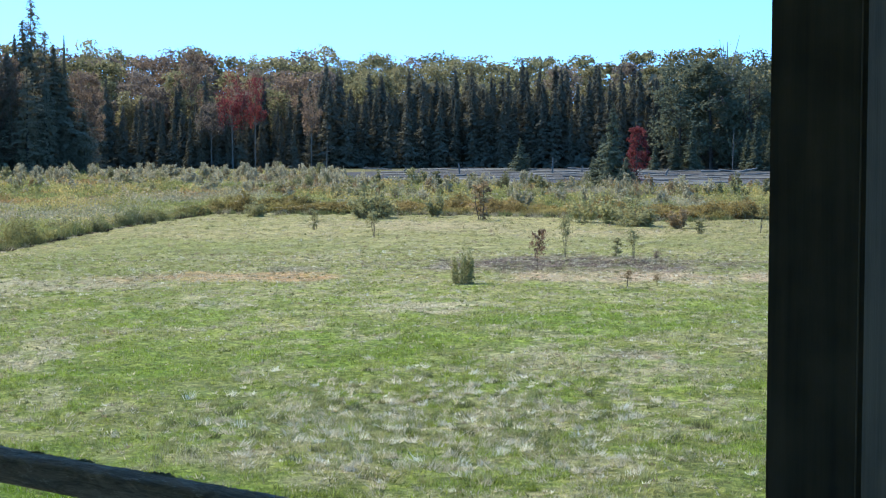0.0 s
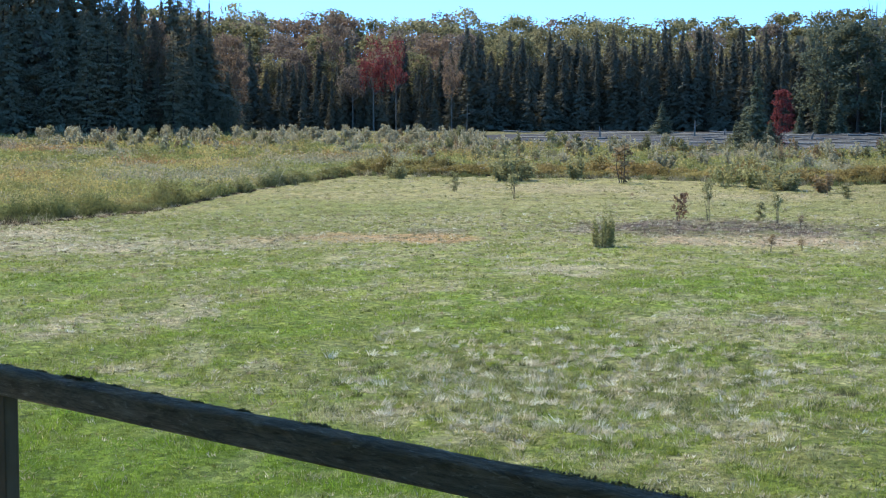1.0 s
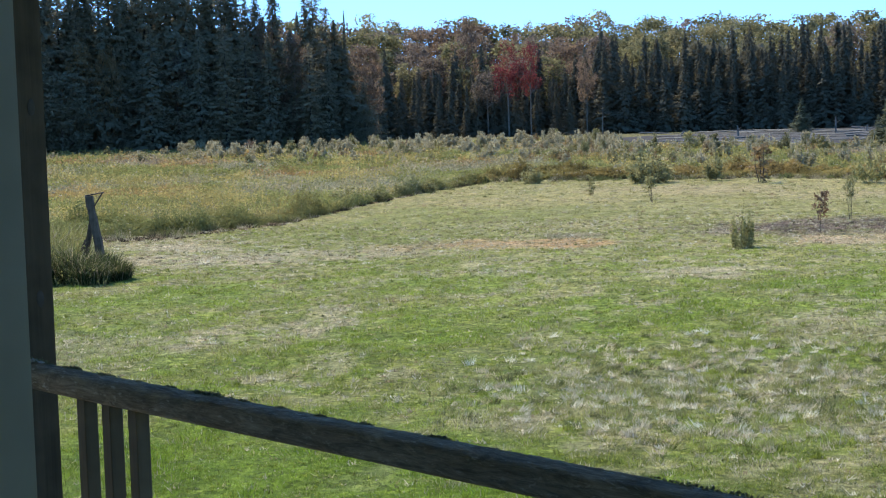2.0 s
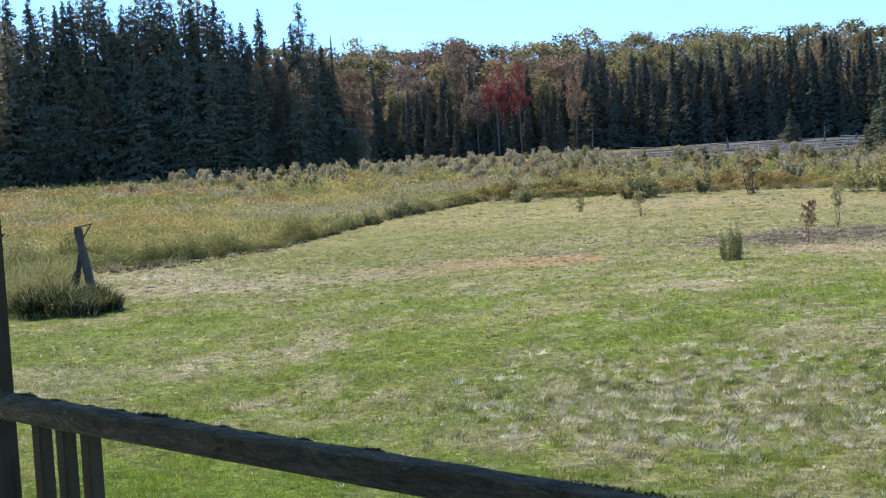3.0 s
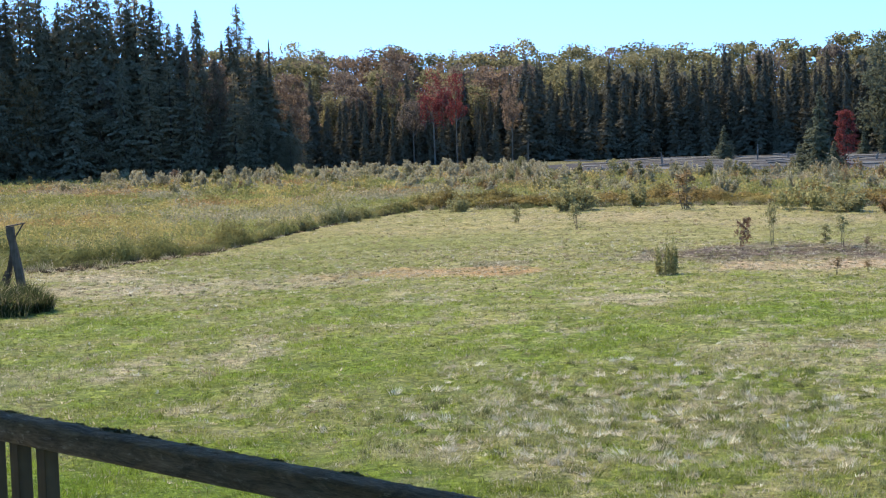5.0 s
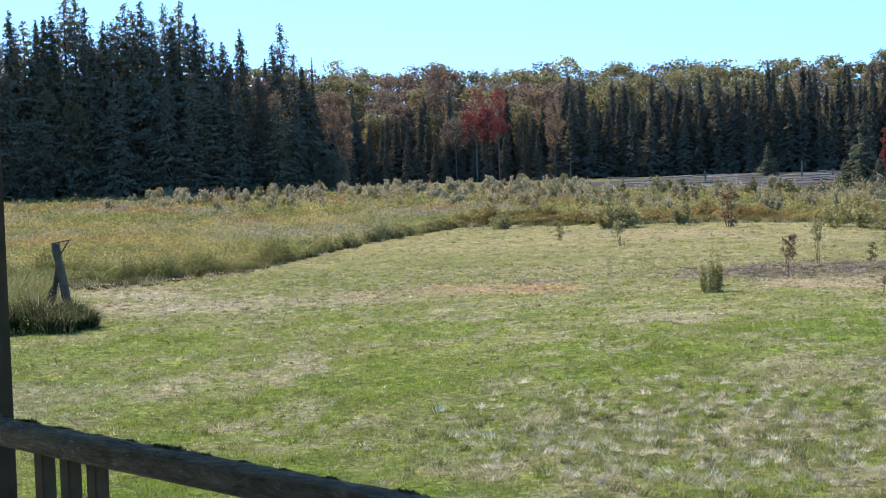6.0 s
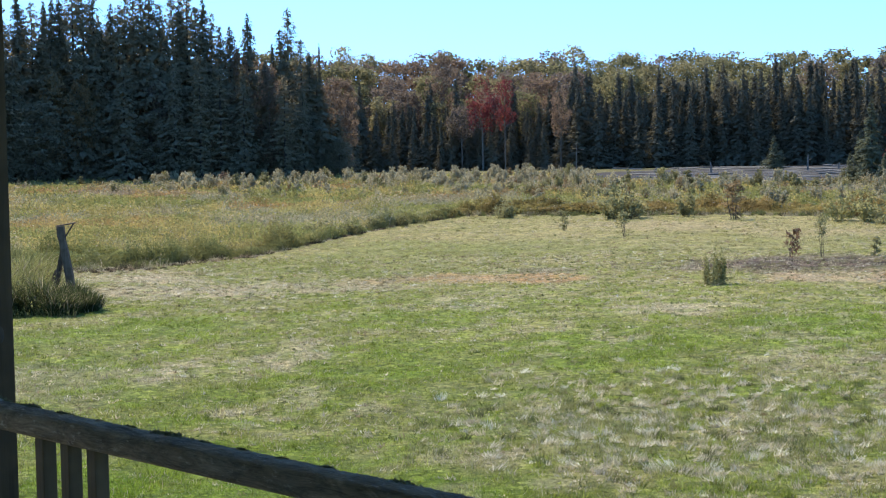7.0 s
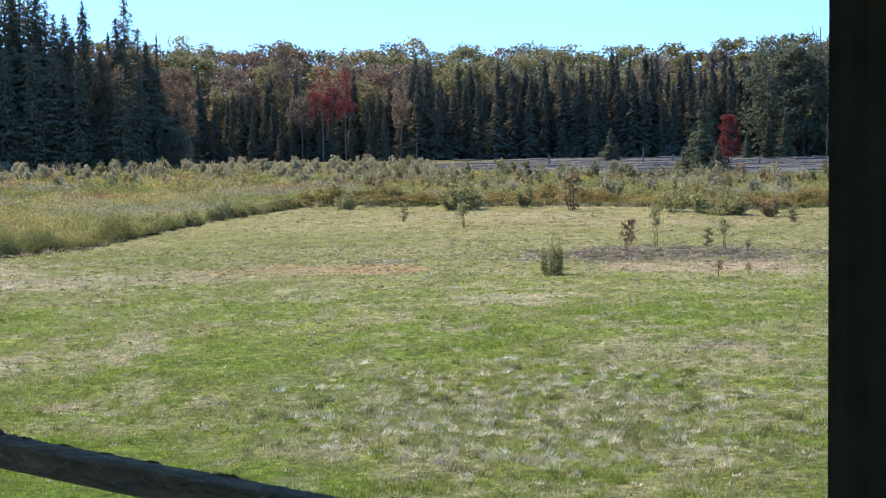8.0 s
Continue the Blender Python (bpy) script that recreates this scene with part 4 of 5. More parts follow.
def undergrowth():
    """Dense brush and young growth deep in the woods, that closes the gaps between the trunks."""
    rnd = np.random.RandomState(71)
    n = 110000
    a = np.radians(rnd.uniform(-31, 19, n))
    left = np.degrees(a) < -13
    mid = np.degrees(a) < -4
    d = np.where(left, rnd.uniform(190, 205, n), np.where(mid, rnd.uniform(252, 258, n), rnd.uniform(247, 252, n)))
    z = rnd.uniform(0, 1, n) ** 0.9 * np.where(left, np.where(np.degrees(a) < -16.5, 12.0, 8.0), np.where(mid, 9.0, 11.5)) * (0.55 + 0.7 * value_noise(np.degrees(a), 0 * a, 0.45))
    q = np.stack([d * np.sin(a), d * np.cos(a), z], 1)
    e1, e2 = rnd.normal(0, 0.34, (n, 3)), rnd.normal(0, 0.5, (n, 3))
    tagged(part("undergrowth", tri_mesh("undergrowth", np.stack([q - e1, q + e1, q + e2], 1)), M_SPRUCE), "dense dark brush deep in the woods", "undergrowth", kind="stuff")


undergrowth()


# ---- things on the field ----
M_BUSH = foliage("olive bush leaves", (0.23, 0.22, 0.09), (0.43, 0.40, 0.18), 0.55)


def field_shrubs():
    rnd = random.Random(21)

    def shrub(kind, x, y, h, w, mat, label, cat="shrub", group="", bark=M_BARK):
        base_w = {"shrub_0": 1.5, "shrub_1": 1.9, "shrub_2": 1.2, "shrub_3": 1.6, "sapling_0": 0.8, "sapling_1": 0.8, "weed_0": 0.6, "spirea_0": 1.5, "spirea_1": 1.9, "spirea_2": 1.2, "brush_0": 1.1, "brush_1": 1.4}[kind]
        plant(kind, x, y, w / base_w, mat, bark, label, cat, group, sz=h / 1.6, name=kind.split("_")[0], rnd=rnd)

    for i in range(3):
        keep(f"spirea_{i}", spiky_meshes(130 + i, 1.6, (1.5, 1.9, 1.2)[i], stems=27, leaves=27, leaf=0.155))
    keep("brush_0", spiky_meshes(140, 1.6, 1.1, stems=34, leaves=44, leaf=0.12, low=0.02, wide=0.9))
    keep("brush_1", spiky_meshes(141, 1.6, 1.4, stems=42, leaves=38, leaf=0.115, low=0.03, wide=0.5))
    keep("sapling_0", sapling_meshes(121, 1.6, 0.8, stems=1, leaves=190, leaf=0.17, low=0.42, heads=7))
    keep("sapling_1", sapling_meshes(122, 1.6, 0.8, stems=3, leaves=70, leaf=0.13, low=0.52))
    keep("weed_0", sapling_meshes(123, 1.6, 0.6, stems=3, leaves=120, leaf=0.13, low=0.08, heads=7))
    shrub("brush_0", 0.44, 34.9, 1.08, 0.56, M_BUSH, "olive green bush alone on the mown field")
    shrub("sapling_0", 2.30, 38.6, 1.12, 0.44, M_DARKLEAF, "young tree with dark red-brown leaves on bare stem", "young tree", "saplings")
    shrub("sapling_1", 3.40, 43.5, 1.25, 0.5, M_SHRUB, "thin young tree with pale green leaves", "young tree", "saplings")
    shrub("weed_0", 4.75, 43.7, 0.55, 0.36, M_SHRUB, "low green weed on the field", "weed", "weeds")
    shrub("sapling_1", 5.08, 42.0, 0.88, 0.5, M_SHRUB, "thin young tree with pale green leaves", "young tree", "saplings")
    shrub("sapling_1", 5.5, 41.0, 0.36, 0.25, M_RUST, "small reddish weed beside a sapling", "weed", "weeds")
    shrub("sapling_1", 3.94, 34.0, 0.42, 0.3, M_TANLEAF, "dry brown weed on the field", "weed", "weeds")
    shrub("sapling_1", 4.7, 34.4, 0.3, 0.22, M_TANLEAF, "dry brown weed on the field", "weed", "weeds")
    shrub("sapling_1", -2.28, 54.2, 0.95, 0.65, M_SHRUB, "small pale shrub with bare lower stems", group="field shrubs")
    shrub("weed_0", -4.71, 58.0, 0.8, 0.4, M_SHRUB, "thin upright weed on the field", "weed", "weeds")
    shrub("brush_1", -8.26, 69.2, 1.1, 1.25, M_SHRUB, "grey-green rounded shrub at the field's edge", group="field shrubs")
    shrub("brush_1", -3.04, 66.8, 1.8, 2.1, M_SHRUB, "large green shrub at the field's edge", group="field shrubs")
    shrub("spirea_0", -2.6, 67.6, 1.4, 1.5, M_SHRUB, "large green shrub at the field's edge", group="field shrubs")
    shrub("spirea_2", -0.31, 68.8, 1.5, 1.0, M_SHRUB, "green shrub at the field's edge", group="field shrubs")
    shrub("weed_0", 1.62, 65.4, 1.6, 0.95, M_TANLEAF, "tan drying shrub at the field's edge", group="field shrubs")
    shrub("spirea_1", 5.7, 63.6, 1.6, 1.7, M_BUSH, "pale green shrub at the field's edge", group="field shrubs")
    shrub("spirea_0", 6.5, 62.4, 1.5, 1.3, M_BUSH, "pale green shrub at the field's edge", group="field shrubs")
    shrub("brush_1", 7.3, 60.8, 1.35, 2.2, M_SHRUB, "tall green shrub at the field's edge", group="field shrubs")
    shrub("spirea_2", 8.86, 59.4, 1.15, 1.0, M_TANLEAF, "rust orange shrub at the field's edge", group="field shrubs")
    shrub("weed_0", 8.95, 55.0, 0.5, 0.5, M_SHRUB, "low green weed on the field", "weed", "weeds")
    shrub("sapling_1", 11.14, 55.8, 1.1, 0.6, M_SHRUB, "thin young tree with pale green leaves", "young tree", "saplings")
    shrub("brush_1", -12.4, 56.5, 0.75, 1.0, M_SHRUB, "low dark green shrub at the meadow's edge", group="field shrubs")
    shrub("brush_1", -13.2, 55.0, 0.8, 1.5, M_SHRUB, "low dark green shrub at the meadow's edge", group="field shrubs")
    shrub("brush_1", -11.6, 62.5, 0.8, 0.8, M_SHRUB, "low green shrub at the meadow's edge", group="field shrubs")
    # the belt of shrubs between the mown field and the woods
    mats = ((M_PALELEAF, "pale grey-green shrub in the wet meadow"), (M_SHRUB, "green shrub in the wet meadow"), (M_TANLEAF, "tan drying shrub in the wet meadow"), (M_OLIVE, "olive green shrub in the wet meadow"), (M_RUST, "rust orange shrub in the wet meadow"))
    for lo, hi, n, d0, d1, h0, h1, pale in ((-19.4, -3.5, 290, 124, 165, 0.9, 1.75, 0.82), (-17, -3.5, 60, 100, 124, 0.7, 1.3, 0.6), (-8, 13.5, 60, 84, 98, 0.6, 1.2, 0.35), (-7, 13.5, 110, 95, 118, 0.8, 1.6, 0.45), (-26, -19, 14, 125, 165, 0.9, 1.5, 0.5), (2, 13.5, 12, 74, 86, 1.0, 1.7, 0.3)):
        for _ in range(n):
            x, y = AWAY(rnd.uniform(lo, hi), rnd.uniform(d0, d1))
            u = rnd.random()
            mat, label = mats[0] if u < pale else mats[1] if u < pale + 0.3 * (1 - pale) else mats[2] if u < pale + 0.5 * (1 - pale) else mats[3] if u < pale + 0.92 * (1 - pale) else mats[4]
            h = rnd.uniform(h0, h1)
            shrub(f"spirea_{rnd.randrange(3)}" if rnd.random() < 0.48 else f"shrub_{rnd.randrange(4)}", x, y, h, h * rnd.uniform(0.45, 0.85), mat, label, group="meadow shrubs")


field_shrubs()


def clothes_pole(x, y, turn, sunk=0.0):
    """An old leaning timber pole, narrowed at the head, with a prop behind it and an iron arm with a brace."""
    pole = thing("clothesline_pole", pose(x, y, float(relief(x, y)) - sunk, 0, 0, turn), "old grey leaning timber clothesline pole in weeds", "pole", "clothesline poles")
    bm = bmesh.new()
    rings = []
    for cx, z, hw, hd in ((0.06, -0.1, 0.085, 0.06), (-0.02, 0.5, 0.082, 0.06), (-0.10, 0.98, 0.075, 0.055), (-0.145, 1.2, 0.07, 0.05), (-0.165, 1.3, 0.085, 0.05), (-0.185, 1.52, 0.08, 0.05)):
        rings.append([bm.verts.new((cx + a * hw, b * hd, z + (0.015 if a > 0 else 0))) for a, b in ((-1, -1), (1, -1), (1, 1), (-1, 1))])
    for r0, r1 in zip(rings, rings[1:]):
        for k in range(4):
            bm.faces.new((r0[k], r0[(k + 1) % 4], r1[(k + 1) % 4], r1[k]))
    bm.faces.new(rings[-1])
    bm.faces.new(rings[0][::-1])
    bmesh.ops.bevel(bm, geom=bm.edges[:], offset=0.008, segments=1, affect="EDGES")
    part("shaft", bm, M_FRAME, pole)
    part("prop", box(0.1, 0.07, 1.2, (-0.30, 0.12, 0.55), 0.01, 2, turn=Matrix.Rotation(radians(17), 4, "Y") @ Matrix.Rotation(radians(9), 4, "X")), M_FRAME, pole)
    part("stay", box(0.16, 0.04, 0.3, (-0.36, 0.1, 0.42), 0.01, 2, turn=Matrix.Rotation(radians(24), 4, "Y")), M_FRAME, pole, "short grey plank")
    part("arm", tube([(-0.27, 0, 1.53), (0.17, -0.03, 1.60)], [0.016, 0.014], 8), M_STEEL, pole, "dark iron arm")
    part("brace", tube([(-0.09, 0, 1.28), (0.13, -0.02, 1.59)], [0.016, 0.015], 8), M_STEEL, pole, "dark iron brace")


clothes_pole(-13.3, 32.4, 0)
clothes_pole(-15.85, 33.5, 8, 0.18)


def tall_grass(x, y, r, h, colour, seed, label, count=1500, leafy=0.0):
    """A clump of long arching blades that fan out from a tight base, with leafy weeds among them."""
    rnd = np.random.RandomState(seed)
    a, rr = rnd.uniform(0, math.tau, count), np.sqrt(rnd.uniform(0, 1, count))
    root = np.stack([np.cos(a) * rr * r * 0.7, np.sin(a) * rr * r * 0.7, 0 * a - 0.02], 1)
    hh = h * rnd.uniform(0.3, 1.15, count) * (1 - 0.5 * rr ** 2) * (0.75 + 0.5 * value_noise(root[:, 0] + 9 * seed, root[:, 1], 0.22))
    lean = rnd.normal(0, 0.22, (count, 2)) + np.stack([np.cos(a), np.sin(a)], 1) * (0.32 * rr)[:, None]
    mid = root + np.concatenate([lean * (hh * 0.5)[:, None], (hh * 0.66)[:, None]], 1)
    tip = root + np.concatenate([lean * (hh * 1.35)[:, None], (hh * rnd.uniform(0.75, 1.05, count))[:, None]], 1)
    b = rnd.uniform(0, math.tau, count)
    side = np.stack([np.cos(b), np.sin(b), 0 * b], 1) * rnd.uniform(0.004, 0.009, (count, 1))
    v = np.concatenate([np.stack([root - side * 0.7, root + side * 0.7, mid + side], 1), np.stack([root - side * 0.7, mid + side, mid - side], 1), np.stack([mid - side, mid + side, tip], 1)])
    c = np.array(colour) * rnd.uniform(0.55, 1.45, (count, 1))
    c = np.where(rnd.uniform(0, 1, (count, 1)) < 0.14, np.array((0.36, 0.31, 0.19)) * rnd.uniform(0.6, 1.2, (count, 1)), c)
    t = np.concatenate([c, c, c])
    n = int(count * leafy)
    if n:
        k = rnd.randint(0, count, n)
        q = root[k] + (tip[k] - root[k]) * rnd.uniform(0.3, 1.0, (n, 1)) + rnd.normal(0, 0.03, (n, 3))
        e1, e2 = facing(rnd, np.tile((0.0, -0.3, 0.6), (n, 1)), rnd.uniform(0.02, 0.05, n), 0.8)
        v = np.concatenate([v, np.stack([q - e1 * 0.5, q + e1 * 0.5, q + e2], 1)])
        t = np.concatenate([t, np.array((0.24, 0.24, 0.085)) * rnd.uniform(0.6, 1.4, (n, 1))])
    ob = thing("grass_clump", pose(x, y, float(relief(x, y))), label, "grass clump", "weed clump")
    part("foliage", tri_mesh("foliage", v, np.clip(t, 0.005, 0.8)), M_GRASS, ob)


DENSE, AIRY = "dense dark green grass clump below an old pole", "tall leafy green weeds beside an old pole"
for k, (x, y, r, h, dense) in enumerate(((-12.0, 28.6, 0.55, 0.62, 1), (-12.45, 28.9, 0.6, 0.72, 1), (-11.75, 29.3, 0.45, 0.5, 1), (-12.3, 29.9, 0.6, 0.6, 1), (-12.95, 28.8, 0.5, 0.7, 1), (-13.4, 29.3, 0.6, 0.75, 0), (-13.0, 30.6, 0.6, 0.55, 0),
                                         (-13.9, 29.9, 0.7, 0.9, 0), (-13.9, 31.6, 0.6, 0.7, 0), (-14.5, 31.0, 0.8, 0.95, 0), (-14.5, 32.5, 0.8, 1.0, 0), (-15.3, 31.6, 0.8, 1.0, 0), (-15.3, 33.0, 0.8, 1.0, 0), (-14.8, 34.0, 0.8, 0.95, 0), (-16.0, 32.6, 0.8, 1.0, 0))):
    tall_grass(x, y, r, h, (0.062, 0.075, 0.03) if dense else (0.235, 0.235, 0.09), 300 + k, DENSE if dense else AIRY, 2200 if dense else 1100, 0.1 if dense else 1.2)


# ---- the shallow pond beyond the meadow, with dead wood in it ----
def pond():
    bm = bmesh.new()
    rnd = random.Random(3)
    ring = []
    n = 60
    for i in range(n):
        a = i * math.tau / n
        ring.append(bm.verts.new((34 + 48 * math.cos(a) * (1 + 0.06 * noise.noise(Vector((math.cos(a) * 3, math.sin(a) * 3, 0)))), 172 + 62 * math.sin(a), 0.03)))
    bm.faces.new(ring)
    return tagged(part("pond", bm, M_MUD), "shallow grey pond with mud flats before the woods", "pond", kind="structure")


pond()


def mud_banks():
    """Low ridges of mud and matted reed across the pond."""
    bm = bmesh.new()
    rnd = random.Random(5)
    for _ in range(150):
        x, y = rnd.uniform(-6, 60), rnd.uniform(116, 228)
        ln, wd, hh = rnd.uniform(2, 12), rnd.uniform(0.3, 1.5), rnd.uniform(0.03, 0.16)
        pts = [(x + ln * (k / 6 - 0.5), y + rnd.uniform(-0.4, 0.4) + 0.08 * ln * (k / 6 - 0.5), 0.02) for k in range(7)]
        own = bmesh.new()
        tube(pts, [wd * 0.1, wd * 0.5, wd * 0.6, wd * 0.5, wd * 0.6, wd * 0.45, wd * 0.1], 6, own)
        for v in own.verts:
            v.co.z = 0.02 + (v.co.z - 0.02) * hh / wd * 2
        me = bpy.data.meshes.new("tmp")
        own.to_mesh(me)
        own.free()
        bm.from_mesh(me)
        bpy.data.meshes.remove(me)
    ob = part("mud_banks", bm, plain("dark wet mud", (0.05, 0.05, 0.045), (0.13, 0.125, 0.10), 1.0, 0.8))
    return tagged(ob, "dark mud banks and matted reed in the pond", "mud bank", kind="stuff")


mud_banks()


def snag(az, d, h, r, lean=0.0):
    x, y = AWAY(az, d)
    ob = thing("stump", pose(x, y, 0), "bleached dead tree stump standing in the pond", "stump", "pond stumps")
    part("shaft", tube([(0, 0, -0.2), (lean * 0.4, 0, h * 0.5), (lean, 0, h)], [r, r * 0.8, r * 0.45], 8), M_DEAD, ob)
    part("branch", tube([(lean * 0.5, 0, h * 0.6), (lean * 0.5 + 0.25 * h, 0, h * 0.75)], [r * 0.3, r * 0.1], 5), M_DEAD, ob)


for az, d, h, r, lean in ((3.95, 188, 1.9, 0.12, 0.05), (0.6, 180, 1.3, 0.12, -0.1), (5.0, 190, 0.9, 0.12, 0.1), (-4.2, 205, 4.0, 0.07, 0.1), (10.35, 205, 5.5, 0.06, 0.15), (8.0, 170, 0.8, 0.13, 0.3), (-1.4, 190, 0.6, 0.2, 0.3)):
    snag(az, d, h, r, lean)


def fallen_log(az, d, length, r, turn, rise=0.0):
    x, y = AWAY(az, d)
    ob = thing("fallen_log", pose(x, y, 0.03 + r * 0.8, 0, rise, turn), "bleached fallen log lying in the pond", "log", "pond logs")
    part("shaft", tube([(-length / 2, 0, 0), (0, 0.05 * length, 0.02), (length / 2, 0, 0)], [r, r * 0.9, r * 0.5], 8), M_DEAD, ob)
    part("branch", tube([(0, 0.05 * length, 0), (0.1 * length, 0.05 * length, 0.35)], [r * 0.35, r * 0.1], 5), M_DEAD, ob)


rl = random.Random(9)
for _ in range(46):
    fallen_log(rl.uniform(-2.5, 13), rl.uniform(128, 222), rl.uniform(1.5, 6), rl.uniform(0.05, 0.12), rl.uniform(-25, 25), rl.uniform(-3, 3))
fallen_log(10.8, 196, 3.2, 0.18, 14, -12)
fallen_log(9.6, 194, 2.4, 0.16, -6)
fallen_log(10.2, 198, 3.0, 0.15, 30, 5)


# ---- grass ----
def blades(n, seed, x, y, z, height, width, tint, lean=0.5):
    """Loose triangular blades at the given places."""
    rnd = np.random.RandomState(seed)
    a = rnd.uniform(0, math.tau, n)
    side = np.stack([np.cos(a), np.sin(a), np.zeros(n)], 1) * (width / 2)[:, None]
    b = rnd.uniform(0, math.tau, n)
    k = np.abs(rnd.normal(0, lean, n)) * height
    root = np.stack([x, y, z - 0.01], 1)
    tip = root + np.stack([np.cos(b) * k, np.sin(b) * k, height], 1)
    return np.stack([root - side, root + side, tip], 1), np.clip(tint, 0.005, 0.8)


def in_view(rnd, n, d0, d1, power=1.0, a0=-28.0, a1=17.5):
    """Places in the stretch of field that the porch overlooks, denser close by."""
    u = rnd.uniform(0, 1, n)
    e = 2.0 - power
    d = (d0 ** e + u * (d1 ** e - d0 ** e)) ** (1 / e)
    a = np.radians(rnd.uniform(a0, a1, n))
    return d * np.sin(a), d * np.cos(a), d


def lawn():
    rnd = np.random.RandomState(31)
    n = 640000
    x, y, d = in_view(rnd, n, 9.0, 74.0, 1.45)
    ok = beyond_edge(x, y) < 0.3
    x, y, d = x[ok], y[ok], d[ok]
    n = len(x)
    tuss = np.clip((fbm(x + 50, y, 0.45, 2) - 0.34) / 0.34, 0, 1)
    c = turf(x, y)
    dry = np.clip((c[:, 0] / c[:, 1] - 0.75) / 0.5, 0, 1)
    h = rnd.uniform(0.015, 0.06, n) * (0.45 + 1.35 * tuss ** 1.5) * (1 - 0.25 * dry) * np.clip(1.3 - d / 60, 0.5, 1)
    w = np.maximum(0.005, d * 0.0005) * rnd.uniform(0.6, 1.5, n)
    straw = (rnd.uniform(0, 1, n) < 0.07 + 0.36 * dry ** 1.5)[:, None]
    c = np.where(straw, np.array((0.44, 0.395, 0.27)) * rnd.uniform(0.6, 1.2, (n, 1)), c * rnd.uniform(0.55, 1.6, (n, 1)) * (0.7 + 0.6 * tuss[:, None]) * np.array((1, 1, 0.9)))
    v, t = blades(n, 32, x, y, relief(x, y), h, w, c, 0.95)
    tagged(part("lawn_grass", tri_mesh("lawn_grass", v, t), M_GRASS), "short mown grass, green with dry straw", "grass", kind="stuff")


lawn()


def mown_strip():
    """The close-mown, fresh green strip along the porch."""
    rnd = np.random.RandomState(35)
    x, y, d = in_view(rnd, 190000, 8.8, 16.5, 1.0, -28.0, 8.0)
    ok = rnd.uniform(0, 1, len(x)) < np.clip((15.2 - 0.5 * np.minimum(x, 0) - y) / 3.0, 0, 1)
    x, y, d = x[ok], y[ok], d[ok]
    n = len(x)
    c = turf(x, y) * rnd.uniform(0.7, 1.75, (n, 1)) * (0.8 + 0.4 * fbm(x, y, 0.12, 2)[:, None])
    c = np.where(rnd.uniform(0, 1, (n, 1)) < 0.05, np.array((0.42, 0.42, 0.24)), c)
    v, t = blades(n, 36, x, y, relief(x, y), rnd.uniform(0.012, 0.038, n), rnd.uniform(0.004, 0.008, n), c, 1.0)
    tagged(part("mown_grass", tri_mesh("mown_grass", v, t), M_GRASS), "fresh green close-mown grass beside the porch", "grass", kind="stuff")


mown_strip()


